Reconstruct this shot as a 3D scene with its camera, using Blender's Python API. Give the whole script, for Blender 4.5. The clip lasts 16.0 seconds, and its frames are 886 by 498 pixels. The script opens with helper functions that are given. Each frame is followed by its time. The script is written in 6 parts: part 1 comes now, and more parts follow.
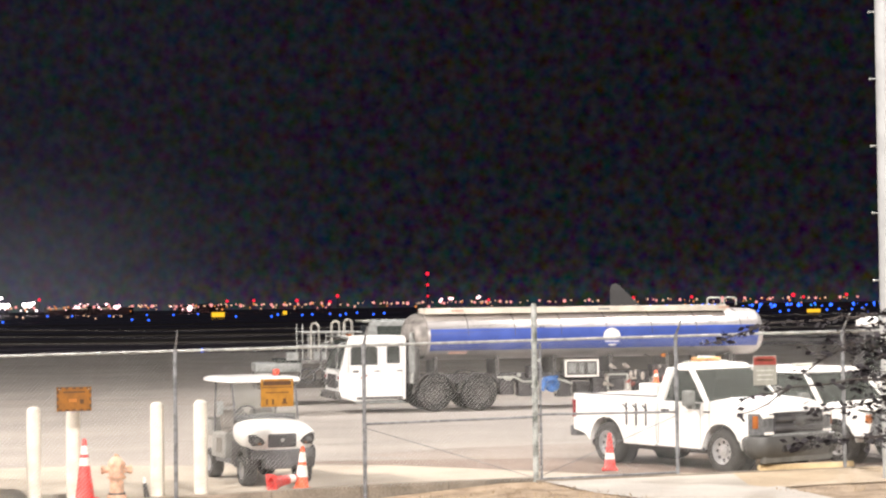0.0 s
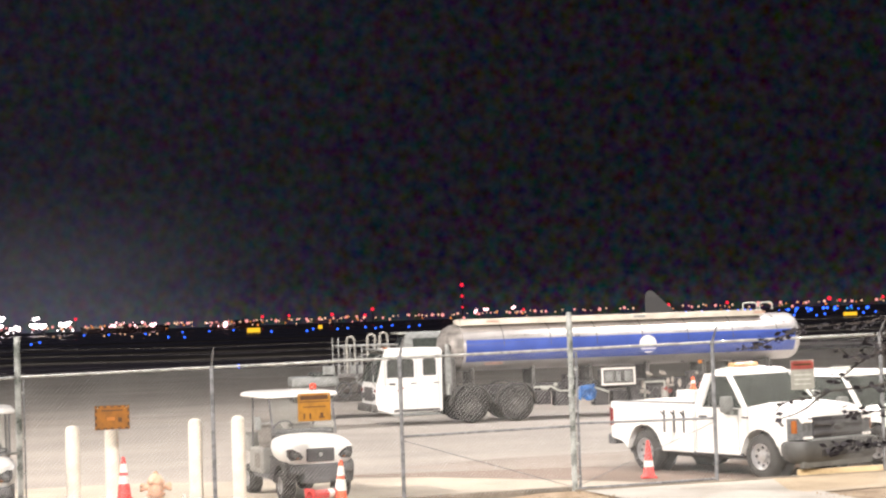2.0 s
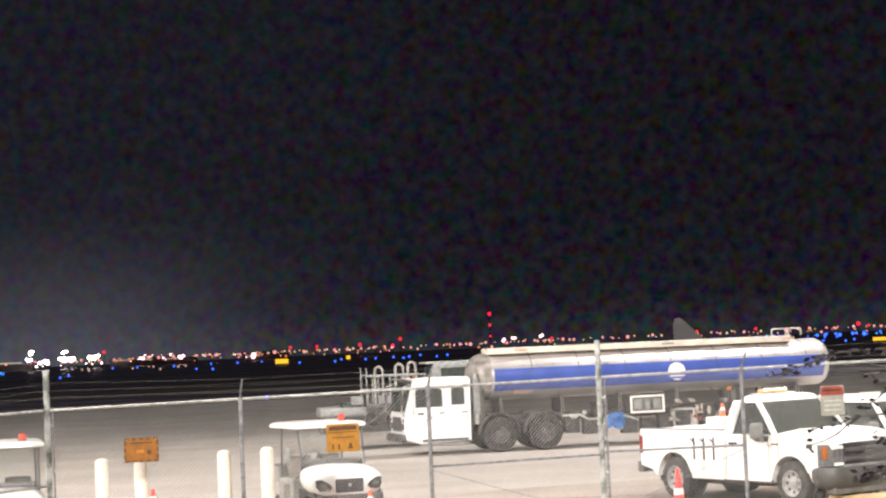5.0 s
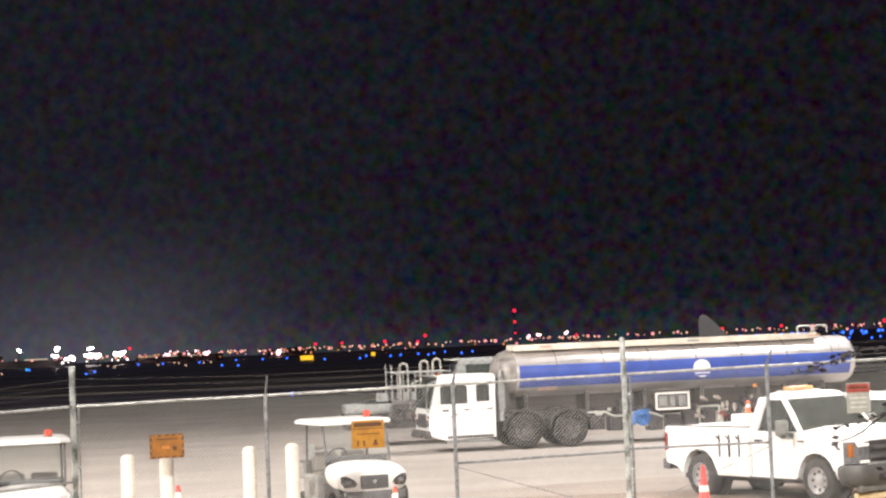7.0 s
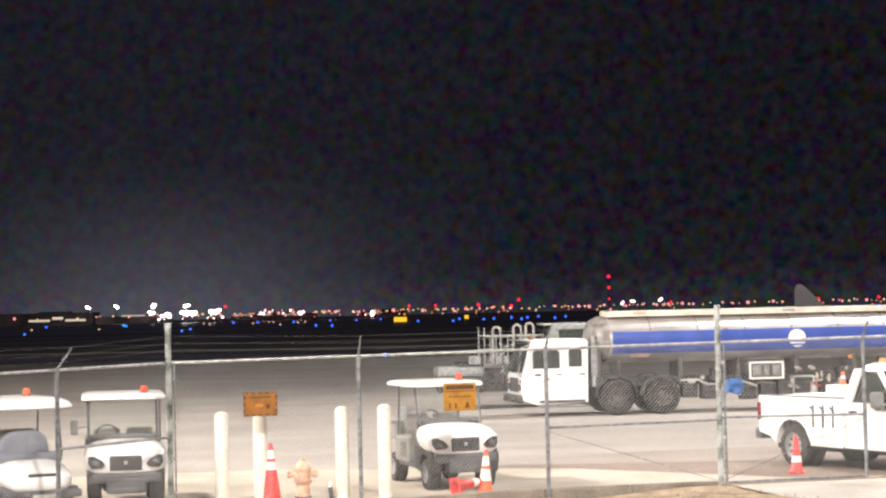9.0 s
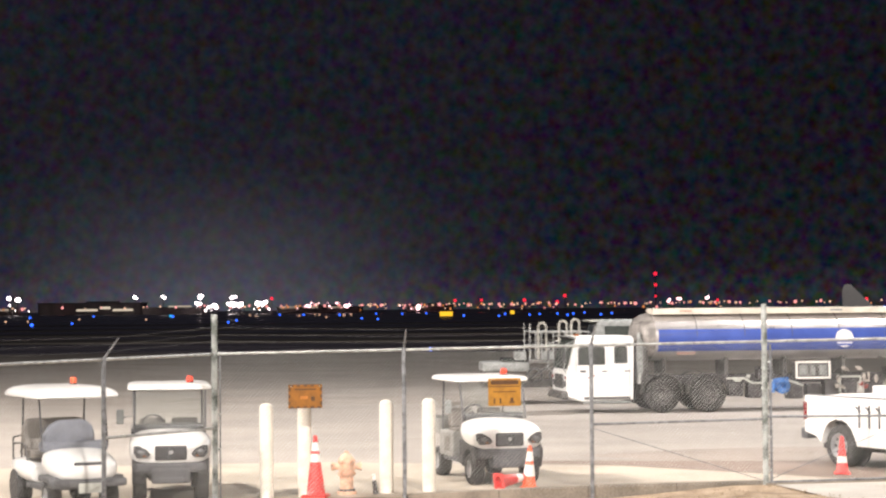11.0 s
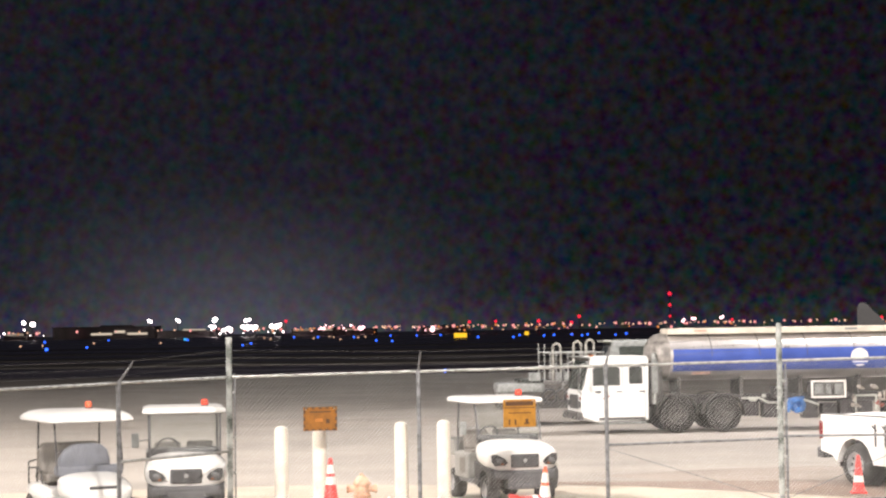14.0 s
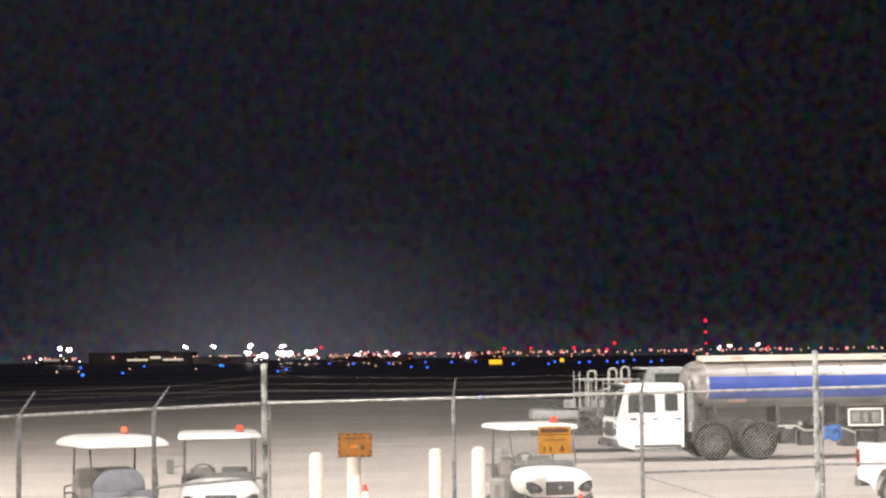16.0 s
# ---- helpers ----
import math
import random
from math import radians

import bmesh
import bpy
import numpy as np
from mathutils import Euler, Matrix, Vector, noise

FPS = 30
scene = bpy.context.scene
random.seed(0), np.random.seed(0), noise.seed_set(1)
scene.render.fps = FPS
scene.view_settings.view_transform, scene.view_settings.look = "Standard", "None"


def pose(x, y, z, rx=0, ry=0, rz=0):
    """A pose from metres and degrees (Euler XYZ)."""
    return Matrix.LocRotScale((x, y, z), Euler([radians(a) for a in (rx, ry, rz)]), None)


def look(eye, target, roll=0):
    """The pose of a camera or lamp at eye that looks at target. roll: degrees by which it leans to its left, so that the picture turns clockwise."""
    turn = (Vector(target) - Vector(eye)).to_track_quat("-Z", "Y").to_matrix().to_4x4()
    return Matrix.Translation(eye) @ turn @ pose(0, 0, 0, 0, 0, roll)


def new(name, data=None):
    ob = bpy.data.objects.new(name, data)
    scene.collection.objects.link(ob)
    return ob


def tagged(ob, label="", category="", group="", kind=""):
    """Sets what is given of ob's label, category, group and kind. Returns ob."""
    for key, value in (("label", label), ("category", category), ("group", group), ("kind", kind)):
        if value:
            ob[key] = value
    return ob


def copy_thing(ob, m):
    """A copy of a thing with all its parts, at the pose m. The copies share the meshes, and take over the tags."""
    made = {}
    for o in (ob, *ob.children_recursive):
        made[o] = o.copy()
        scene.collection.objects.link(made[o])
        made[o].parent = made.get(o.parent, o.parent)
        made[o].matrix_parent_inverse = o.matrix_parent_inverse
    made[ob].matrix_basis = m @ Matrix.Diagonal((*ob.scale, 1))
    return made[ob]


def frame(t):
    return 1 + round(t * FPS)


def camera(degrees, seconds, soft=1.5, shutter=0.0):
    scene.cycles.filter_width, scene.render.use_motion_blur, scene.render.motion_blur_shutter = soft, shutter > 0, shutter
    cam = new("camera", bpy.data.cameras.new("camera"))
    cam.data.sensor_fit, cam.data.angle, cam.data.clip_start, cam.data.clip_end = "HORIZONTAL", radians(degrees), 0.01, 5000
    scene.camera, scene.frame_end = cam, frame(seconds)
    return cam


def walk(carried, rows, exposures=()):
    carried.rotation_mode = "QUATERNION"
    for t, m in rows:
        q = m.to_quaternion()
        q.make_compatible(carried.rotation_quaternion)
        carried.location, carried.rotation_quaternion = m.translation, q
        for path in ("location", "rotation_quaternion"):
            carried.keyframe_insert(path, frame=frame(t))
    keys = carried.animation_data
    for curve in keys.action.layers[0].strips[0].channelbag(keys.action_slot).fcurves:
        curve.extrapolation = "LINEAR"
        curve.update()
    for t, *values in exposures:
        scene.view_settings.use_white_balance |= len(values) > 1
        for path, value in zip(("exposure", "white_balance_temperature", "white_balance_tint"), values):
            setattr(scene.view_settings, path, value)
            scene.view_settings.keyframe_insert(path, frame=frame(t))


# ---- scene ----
# A fixed stand three metres up, from which a long lens pans slowly to the left.
cam = camera(26.2, 16.0, soft=2.3)
EYE = (0.0, 0.0, 3.05)
TURNS = (  # seconds, yaw, pitch, roll
    (0.0, 0.000, 1.700, 0.750), (0.5, 0.178, 1.714, 0.773), (1.0, 0.418, 1.435, 1.015), (1.5, 0.799, 1.606, 1.201),
    (2.0, 1.055, 2.063, 1.956), (2.5, 1.305, 2.320, 2.490), (3.0, 1.444, 2.222, 2.190), (3.5, 1.950, 2.397, 2.143),
    (4.0, 1.993, 2.801, 2.379), (4.2, 1.801, 2.865, 2.459), (6.3, 2.248, 3.019, 2.600), (6.5, 2.335, 2.948, 2.547), (7.0, 2.644, 2.909, 2.464),
    (7.5, 2.852, 2.806, 2.341), (8.0, 2.898, 2.379, 2.235), (8.5, 3.802, 1.947, 1.698), (9.0, 5.452, 1.905, 1.309),
    (9.2, 5.944, 1.990, 1.250), (11.3, 6.872, 1.752, 0.540), (11.5, 6.924, 1.730, 0.711), (12.0, 7.043, 1.366, 0.937), (12.5, 7.007, 1.332, 0.634),
    (13.0, 7.022, 1.877, 0.789), (13.5, 7.097, 2.303, 1.107), (14.0, 7.260, 2.418, 0.904), (14.5, 7.496, 2.586, 0.808),
    (15.0, 7.735, 2.942, 0.562), (15.5, 8.095, 3.211, 0.583), (16.0, 8.314, 3.231, 0.755),
)
walk(cam, [(t, pose(*EYE, 90 + p, r, y)) for t, y, p, r in TURNS])

# ---- night sky and floodlights ----
world = bpy.data.worlds.new("night")
scene.world = world
world.use_nodes = True
wn, wl = world.node_tree.nodes, world.node_tree.links
w_tex = wn.new("ShaderNodeTexCoord")
w_sep = wn.new("ShaderNodeSeparateXYZ")
w_ramp = wn.new("ShaderNodeValToRGB")
w_noise = wn.new("ShaderNodeTexNoise")
w_noise.inputs["Scale"].default_value = 190
w_noise.inputs["Detail"].default_value = 4
w_mix = wn.new("ShaderNodeMixRGB")
w_mix.blend_type = "MULTIPLY"
w_mix.inputs[0].default_value = 0.9
wl.new(w_tex.outputs["Generated"], w_sep.inputs[0])
wl.new(w_sep.outputs["Z"], w_ramp.inputs[0])
w_ramp.color_ramp.elements[0].position, w_ramp.color_ramp.elements[0].color = 0.0, (0.028, 0.026, 0.034, 1)
w_ramp.color_ramp.elements[1].position, w_ramp.color_ramp.elements[1].color = 0.075, (0.0095, 0.0086, 0.0126, 1)
w_mid = w_ramp.color_ramp.elements.new(0.022)
w_mid.color = (0.0128, 0.0120, 0.0168, 1)
wl.new(w_tex.outputs["Generated"], w_noise.inputs["Vector"])
wl.new(w_ramp.outputs[0], w_mix.inputs[1])
w_gain = wn.new("ShaderNodeVectorMath")
w_gain.operation = "MULTIPLY_ADD"
w_gain.inputs[1].default_value, w_gain.inputs[2].default_value = (2.2, 2.2, 2.2), (-0.60, -0.60, -0.60)
wl.new(w_noise.outputs["Color"], w_gain.inputs[0])
wl.new(w_gain.outputs[0], w_mix.inputs[2])
# the light dome of the lit airport low in the north-west
w_dot = wn.new("ShaderNodeVectorMath")
w_dot.operation = "DOT_PRODUCT"
w_dot.inputs[1].default_value = Vector((-0.40, 0.91, 0.06)).normalized()
w_flat = wn.new("ShaderNodeVectorMath")
w_flat.operation = "MULTIPLY"
w_flat.inputs[1].default_value = (1, 1, 1.1)
w_unit = wn.new("ShaderNodeVectorMath")
w_unit.operation = "NORMALIZE"
wl.new(w_tex.outputs["Generated"], w_flat.inputs[0])
wl.new(w_flat.outputs[0], w_unit.inputs[0])
wl.new(w_unit.outputs[0], w_dot.inputs[0])
w_range = wn.new("ShaderNodeMapRange")
w_range.interpolation_type = "SMOOTHERSTEP"
w_range.inputs["From Min"].default_value, w_range.inputs["From Max"].default_value = math.cos(radians(32)), 1.0
wl.new(w_dot.outputs["Value"], w_range.inputs["Value"])
w_glow = wn.new("ShaderNodeMixRGB")
w_glow.blend_type = "ADD"
w_glow.inputs[2].default_value = (0.0017, 0.0019, 0.0030, 1)
w_fade = wn.new("ShaderNodeMath")
w_fade.operation = "POWER"
w_fade.inputs[1].default_value = 1.6
wl.new(w_range.outputs[0], w_fade.inputs[0])
wl.new(w_fade.outputs[0], w_glow.inputs[0])
wl.new(w_mix.outputs[0], w_glow.inputs[1])
# and a halo round its brightest stands, lamp bloom painted into the sky colour
w_low = wn.new("ShaderNodeVectorMath")
w_low.operation = "MULTIPLY"
w_low.inputs[1].default_value = (1, 1, 1.8)
w_lown = wn.new("ShaderNodeVectorMath")
w_lown.operation = "NORMALIZE"
w_near = wn.new("ShaderNodeVectorMath")
w_near.operation = "DOT_PRODUCT"
w_near.inputs[1].default_value = Vector((-0.235, 0.972, 0.0)).normalized()
w_npow = wn.new("ShaderNodeMath")
w_npow.operation = "POWER"
w_npow.use_clamp = True
w_npow.inputs[1].default_value = 240.0
w_halo = wn.new("ShaderNodeMixRGB")
w_halo.blend_type = "ADD"
w_halo.inputs[2].default_value = (0.0285, 0.0275, 0.0330, 1)
wl.new(w_tex.outputs["Generated"], w_low.inputs[0])
wl.new(w_low.outputs[0], w_lown.inputs[0])
wl.new(w_lown.outputs[0], w_near.inputs[0])
wl.new(w_near.outputs["Value"], w_npow.inputs[0])
wl.new(w_npow.outputs[0], w_halo.inputs[0])
wl.new(w_glow.outputs[0], w_halo.inputs[1])
wl.new(w_halo.outputs[0], wn["Background"].inputs["Color"])
wn["Background"].inputs["Strength"].default_value = 1.75


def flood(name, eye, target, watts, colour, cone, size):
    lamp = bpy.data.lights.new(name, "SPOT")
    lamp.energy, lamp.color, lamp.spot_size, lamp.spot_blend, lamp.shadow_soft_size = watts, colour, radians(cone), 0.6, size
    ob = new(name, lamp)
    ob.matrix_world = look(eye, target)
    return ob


# Floodlights, none with its fixture in view: two lamps high behind the stand, one beside the cart park, one on the pole
# at the gate, one over the tanker stand, and one far off before the hangar.
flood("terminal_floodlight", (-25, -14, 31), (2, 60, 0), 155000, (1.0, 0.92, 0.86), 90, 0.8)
# unseen second lamp, added to soften the shadows of the first
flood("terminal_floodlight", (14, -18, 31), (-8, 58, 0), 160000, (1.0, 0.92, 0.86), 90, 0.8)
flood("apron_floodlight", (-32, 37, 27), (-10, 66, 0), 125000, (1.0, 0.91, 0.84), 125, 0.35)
# unseen lamp, placed for the tank's top highlight and the ground round it
flood("stand_floodlight", (12.5, 69, 20), (8, 62, 0), 44000, (1.0, 0.94, 0.92), 140, 0.8)
flood("pole_floodlight", (7.5, 32.6, 10.7), (1, 56, 0), 8000, (1.0, 0.91, 0.82), 150, 0.3)

# fill lamp added to lift the hangar's dark wall; no fixture modelled
flood("hangar_fill_floodlight", (-425, 1470, 13.4), (-480, 1530, 6), 9000, (1.0, 0.88, 0.86), 130, 0.5)

# ---- materials ----
def mat(name, colour, rough=0.6, metal=0.0, vary=0.12, scale=6.0, fine=90.0, bump=0.0, tint=None, emit=None, power=0.0, coat=0.0):
    """A node material: base colour broken up by coarse and fine noise, with fine relief."""
    m = bpy.data.materials.new(name)
    m.use_nodes = True
    n, l = m.node_tree.nodes, m.node_tree.links
    b = n["Principled BSDF"]
    b.inputs["Roughness"].default_value, b.inputs["Metallic"].default_value = rough, metal
    b.inputs["Coat Weight"].default_value = coat
    if emit:
        b.inputs["Base Color"].default_value = (0.02, 0.02, 0.02, 1)
        b.inputs["Emission Color"].default_value, b.inputs["Emission Strength"].default_value = (*emit, 1), power
        m.cycles.emission_sampling = "NONE"
        return m
    tc = n.new("ShaderNodeTexCoord")
    big, small = n.new("ShaderNodeTexNoise"), n.new("ShaderNodeTexNoise")
    big.inputs["Scale"].default_value, small.inputs["Scale"].default_value = scale, fine
    big.inputs["Detail"].default_value, small.inputs["Detail"].default_value = 5, 3
    for t in (big, small):
        l.new(tc.outputs["Object"], t.inputs["Vector"])
    add = n.new("ShaderNodeMath")
    add.operation = "ADD"
    l.new(big.outputs["Fac"], add.inputs[0])
    half = n.new("ShaderNodeMath")
    half.operation = "MULTIPLY_ADD"
    half.inputs[1].default_value, half.inputs[2].default_value = 0.6, -0.3
    l.new(small.outputs["Fac"], half.inputs[0])
    l.new(half.outputs[0], add.inputs[1])
    ramp = n.new("ShaderNodeValToRGB")
    dark = [c * (1 - 2 * vary) for c in (tint or colour)]
    light = [min(1, c * (1 + vary)) for c in colour]
    ramp.color_ramp.elements[0].position, ramp.color_ramp.elements[0].color = 0.3, (*dark, 1)
    ramp.color_ramp.elements[1].position, ramp.color_ramp.elements[1].color = 0.66, (*light, 1)
    l.new(add.outputs[0], ramp.inputs[0])
    l.new(ramp.outputs[0], b.inputs["Base Color"])
    rr = n.new("ShaderNodeMapRange")
    rr.inputs["To Min"].default_value, rr.inputs["To Max"].default_value = max(0.03, rough - 0.08), min(1, rough + 0.08)
    l.new(big.outputs["Fac"], rr.inputs["Value"])
    l.new(rr.outputs[0], b.inputs["Roughness"])
    if bump:
        bp = n.new("ShaderNodeBump")
        bp.inputs["Strength"].default_value, bp.inputs["Distance"].default_value = bump, 0.02
        l.new(add.outputs[0], bp.inputs["Height"])
        l.new(bp.outputs[0], b.inputs["Normal"])
    return m


def glass(name, colour, rough=0.05, through_it=0.9):
    m = bpy.data.materials.new(name)
    m.use_nodes = True
    b = m.node_tree.nodes["Principled BSDF"]
    b.inputs["Base Color"].default_value = (*colour, 1)
    b.inputs["Roughness"].default_value, b.inputs["Transmission Weight"].default_value, b.inputs["IOR"].default_value = rough, through_it, 1.2
    return m


WHITE = mat("white_vehicle_paint", (0.78, 0.77, 0.75), 0.32, vary=0.05, scale=2.0, fine=40, coat=0.3)
CREAM = mat("cream_post_paint", (0.80, 0.74, 0.64), 0.55, vary=0.10, scale=5.0, fine=60, bump=0.15)
BLACK = mat("black_plastic", (0.035, 0.034, 0.036), 0.55, vary=0.25, scale=5)
GREYPL = mat("grey_plastic", (0.088, 0.088, 0.093), 0.6, vary=0.2, scale=4, bump=0.1)
RUBBER = mat("tyre_rubber", (0.036, 0.034, 0.033), 0.85, vary=0.3, scale=8, bump=0.3)
RIM = mat("wheel_steel", (0.55, 0.55, 0.56), 0.38, 0.7, vary=0.15, scale=7)
POSTG = mat("stained_galvanised_post", (0.36, 0.375, 0.365), 0.6, 0.25, vary=0.35, scale=5, bump=0.1, tint=(0.16, 0.21, 0.17))
GALV = mat("galvanised_steel", (0.40, 0.41, 0.40), 0.45, 0.55, vary=0.22, scale=9, bump=0.1)
DULL = mat("weathered_pipe_steel", (0.21, 0.215, 0.225), 0.6, 0.25, vary=0.25, scale=10, bump=0.1)
BARB = mat("weathered_barbed_wire", (0.10, 0.10, 0.10), 0.7, 0.2, vary=0.1)
WIRE = mat("galvanised_wire", (0.44, 0.45, 0.445), 0.5, 0.15, vary=0.1)
STEEL = mat("brushed_tank_steel", (0.67, 0.64, 0.625), 0.30, 0.66, vary=0.10, scale=1.2, fine=30, bump=0.03)
HEADG = mat("dull_tank_head_steel", (0.27, 0.25, 0.235), 0.55, 0.2, vary=0.35, scale=2.5, bump=0.1)
UNDER = mat("dark_underbody_steel", (0.060, 0.055, 0.058), 0.6, 0.2, vary=0.35, scale=4, bump=0.15)
STEELD = mat("grey_chassis_steel", (0.10, 0.095, 0.092), 0.6, 0.3, vary=0.3, scale=4, bump=0.15)
BLUE = mat("blue_stripe_paint", (0.047, 0.088, 0.36), 0.35, vary=0.10, scale=1.5, coat=0.2)
BLUEHOSE = mat("blue_hose_cover", (0.04, 0.16, 0.46), 0.6, vary=0.25, scale=8)
SEAT = mat("taupe_vinyl", (0.15, 0.135, 0.12), 0.6, vary=0.12, scale=6, bump=0.1)
SEATG = mat("grey_vinyl", (0.15, 0.16, 0.19), 0.6, vary=0.12, scale=6, bump=0.1)
ORANGE = mat("orange_cone_plastic", (0.80, 0.12, 0.04), 0.5, vary=0.12, scale=9)
ORANGER = mat("red_cone_plastic", (0.72, 0.055, 0.05), 0.5, vary=0.12, scale=9)
TAPE = mat("white_reflective_band", (0.85, 0.82, 0.78), 0.35, vary=0.06, scale=20)
HYDRANT = mat("faded_hydrant_paint", (0.72, 0.44, 0.30), 0.6, vary=0.2, scale=9, bump=0.2)
SIGNO = mat("orange_sign_face", (0.225, 0.085, 0.004), 0.6, vary=0.15, scale=7)
SIGNY = mat("yellow_sign_face", (0.34, 0.155, 0.012), 0.5, vary=0.15, scale=7)
SIGNB = mat("dark_sign_ink", (0.075, 0.030, 0.008), 0.6, vary=0.2)
SIGNR = mat("red_sign_band", (0.26, 0.05, 0.04), 0.5, vary=0.15)
SIGNW = mat("faded_white_sign", (0.28, 0.28, 0.25), 0.5, vary=0.12)
AMBER = mat("amber_lens", (0.55, 0.19, 0.03), 0.25, vary=0.1)
AMBERD = mat("amber_indicator_lens", (0.33, 0.11, 0.03), 0.25, vary=0.1)
TAILRED = mat("tail_lamp_lens", (0.17, 0.015, 0.018), 0.25, vary=0.1)
FADED = mat("faded_pink_placard", (0.50, 0.32, 0.25), 0.6, vary=0.15)
PALEG = mat("dull_pale_panel", (0.22, 0.23, 0.225), 0.6, vary=0.2)
REDLENS = mat("red_lens", (0.75, 0.06, 0.03), 0.25, vary=0.1)
LAMPGLASS = mat("headlamp_lens", (0.13, 0.135, 0.14), 0.35, 0.0, vary=0.2, scale=20)
PLATE = mat("pale_plate", (0.45, 0.46, 0.42), 0.5, vary=0.15)
CONCRETE = mat("pale_concrete", (0.39, 0.34, 0.275), 0.85, vary=0.10, scale=0.6, fine=25, bump=0.2)
KERB = mat("grey_kerb_concrete", (0.235, 0.20, 0.16), 0.9, vary=0.18, scale=1.5, fine=30, bump=0.35)
BLOCK = mat("yellowed_block_concrete", (0.55, 0.42, 0.24), 0.85, vary=0.15, scale=3, bump=0.3)
PATHC = mat("pale_path_concrete", (0.47, 0.435, 0.39), 0.85, vary=0.10, scale=0.8, fine=25, bump=0.2)
APRON = mat("worn_apron_asphalt", (0.285, 0.257, 0.229), 0.88, vary=0.10, scale=0.22, fine=12, bump=0.2)
PATCH = mat("brown_asphalt_strip", (0.185, 0.138, 0.112), 0.9, vary=0.10, scale=0.5, fine=14, bump=0.2)
STRIP = mat("faded_asphalt_strip", (0.265, 0.235, 0.205), 0.9, vary=0.10, scale=0.4, fine=14, bump=0.2)
PATCHG = mat("grey_asphalt_strip", (0.278, 0.252, 0.225), 0.9, vary=0.08, scale=0.4, fine=14, bump=0.2)
SEAL = mat("joint_sealant", (0.20, 0.175, 0.15), 0.9, vary=0.2)
FIELD = mat("dark_field_grass", (0.36, 0.31, 0.33), 0.27, vary=0.3, scale=0.05, fine=1.0)
SAND = mat("dry_sandy_turf", (0.37, 0.285, 0.20), 0.95, vary=0.18, scale=2.2, fine=45, bump=0.6, tint=(0.31, 0.22, 0.14))
STRAW = mat("dry_grass_blades", (0.34, 0.26, 0.17), 0.9, vary=0.2)
LEAF = mat("dark_leaf", (0.020, 0.017, 0.020), 0.8, vary=0.3, scale=3)
BARK = mat("dark_bark", (0.04, 0.032, 0.028), 0.9, vary=0.3, scale=12, bump=0.5)
POLEP = mat("pale_pole_steel", (0.36, 0.37, 0.375), 0.5, 0.1, vary=0.08, scale=3)
FARWALL = mat("far_building_wall", (0.21, 0.19, 0.19), 0.9, vary=0.2, scale=0.1)
# cab glass: base colour lightened to stand in for reflected sky
CABGLASS = glass("sheen_tinted_cab_glass", (0.10, 0.115, 0.105), 0.05, 0.62)
CLEAR = glass("clear_screen", (0.86, 0.88, 0.86), 0.03, 0.97)
E_BLUE = mat("blue_taxiway_glow", (0, 0, 0), emit=(0.03, 0.13, 1.0), power=3.4)
E_CYAN = mat("cyan_glow", (0, 0, 0), emit=(0.05, 0.45, 0.9), power=1.3)
E_WHITE = mat("white_flood_glow", (0, 0, 0), emit=(1.0, 0.86, 0.86), power=9.0)
E_PINK = mat("warm_flood_glow", (0, 0, 0), emit=(1.0, 0.56, 0.60), power=4.5)
E_WARM = mat("sodium_street_glow", (0, 0, 0), emit=(1.0, 0.58, 0.38), power=1.35)
E_ROSE = mat("rose_street_glow", (0, 0, 0), emit=(1.0, 0.36, 0.34), power=1.3)
E_ORANGE = mat("orange_street_glow", (0, 0, 0), emit=(1.0, 0.34, 0.10), power=0.9)
E_RED = mat("red_beacon_glow", (0, 0, 0), emit=(1.0, 0.02, 0.05), power=1.6)
E_YELLOW = mat("lit_sign_yellow", (0, 0, 0), emit=(1.0, 0.55, 0.03), power=1.3)
E_STRIP = mat("lit_fascia", (0, 0, 0), emit=(0.75, 0.62, 0.48), power=1.0)


# ---- building blocks ----
def part(name, bm, material, parent=None, label=""):
    me = bpy.data.meshes.new(name)
    bmesh.ops.recalc_face_normals(bm, faces=bm.faces)
    bm.to_mesh(me)
    bm.free()
    me.materials.append(material)
    ob = new(name, me)
    ob.parent = parent
    if label:
        ob["label"] = label
    return ob


def smooth(ob, angle=40):
    me = ob.data
    me.polygons.foreach_set("use_smooth", [True] * len(me.polygons))
    me.set_sharp_from_angle(angle=radians(angle))
    return ob


def thing(name, m, label, category, group="", kind=""):
    ob = new(name)
    ob.matrix_basis = m
    return tagged(ob, label, category, group, kind)


def box(bm, size, centre, bevel=0.0, turn=None, seg=2):
    made = bmesh.ops.create_cube(bm, size=1.0)["verts"]
    m = Matrix.Translation(centre) @ (turn if turn else Matrix()) @ Matrix.Diagonal((*size, 1))
    bmesh.ops.transform(bm, matrix=m, verts=made)
    if bevel:
        edges = list({e for v in made for e in v.link_edges})
        bmesh.ops.bevel(bm, geom=edges, offset=bevel, segments=seg, affect="EDGES", profile=0.6)
    return bm


def rod(bm, a, b, r, seg=8, r2=None):
    """A round bar from a to b."""
    a, b = Vector(a), Vector(b)
    way = b - a
    m = Matrix.Translation((a + b) / 2) @ way.to_track_quat("Z", "Y").to_matrix().to_4x4()
    bmesh.ops.create_cone(bm, cap_ends=True, segments=seg, radius1=r, radius2=r if r2 is None else r2, depth=way.length, matrix=m)
    return bm


def ball(bm, centre, r, u=10, v=6, squash=(1, 1, 1)):
    bmesh.ops.create_uvsphere(bm, u_segments=u, v_segments=v, radius=r, matrix=Matrix.Translation(centre) @ Matrix.Diagonal((*squash, 1)))
    return bm


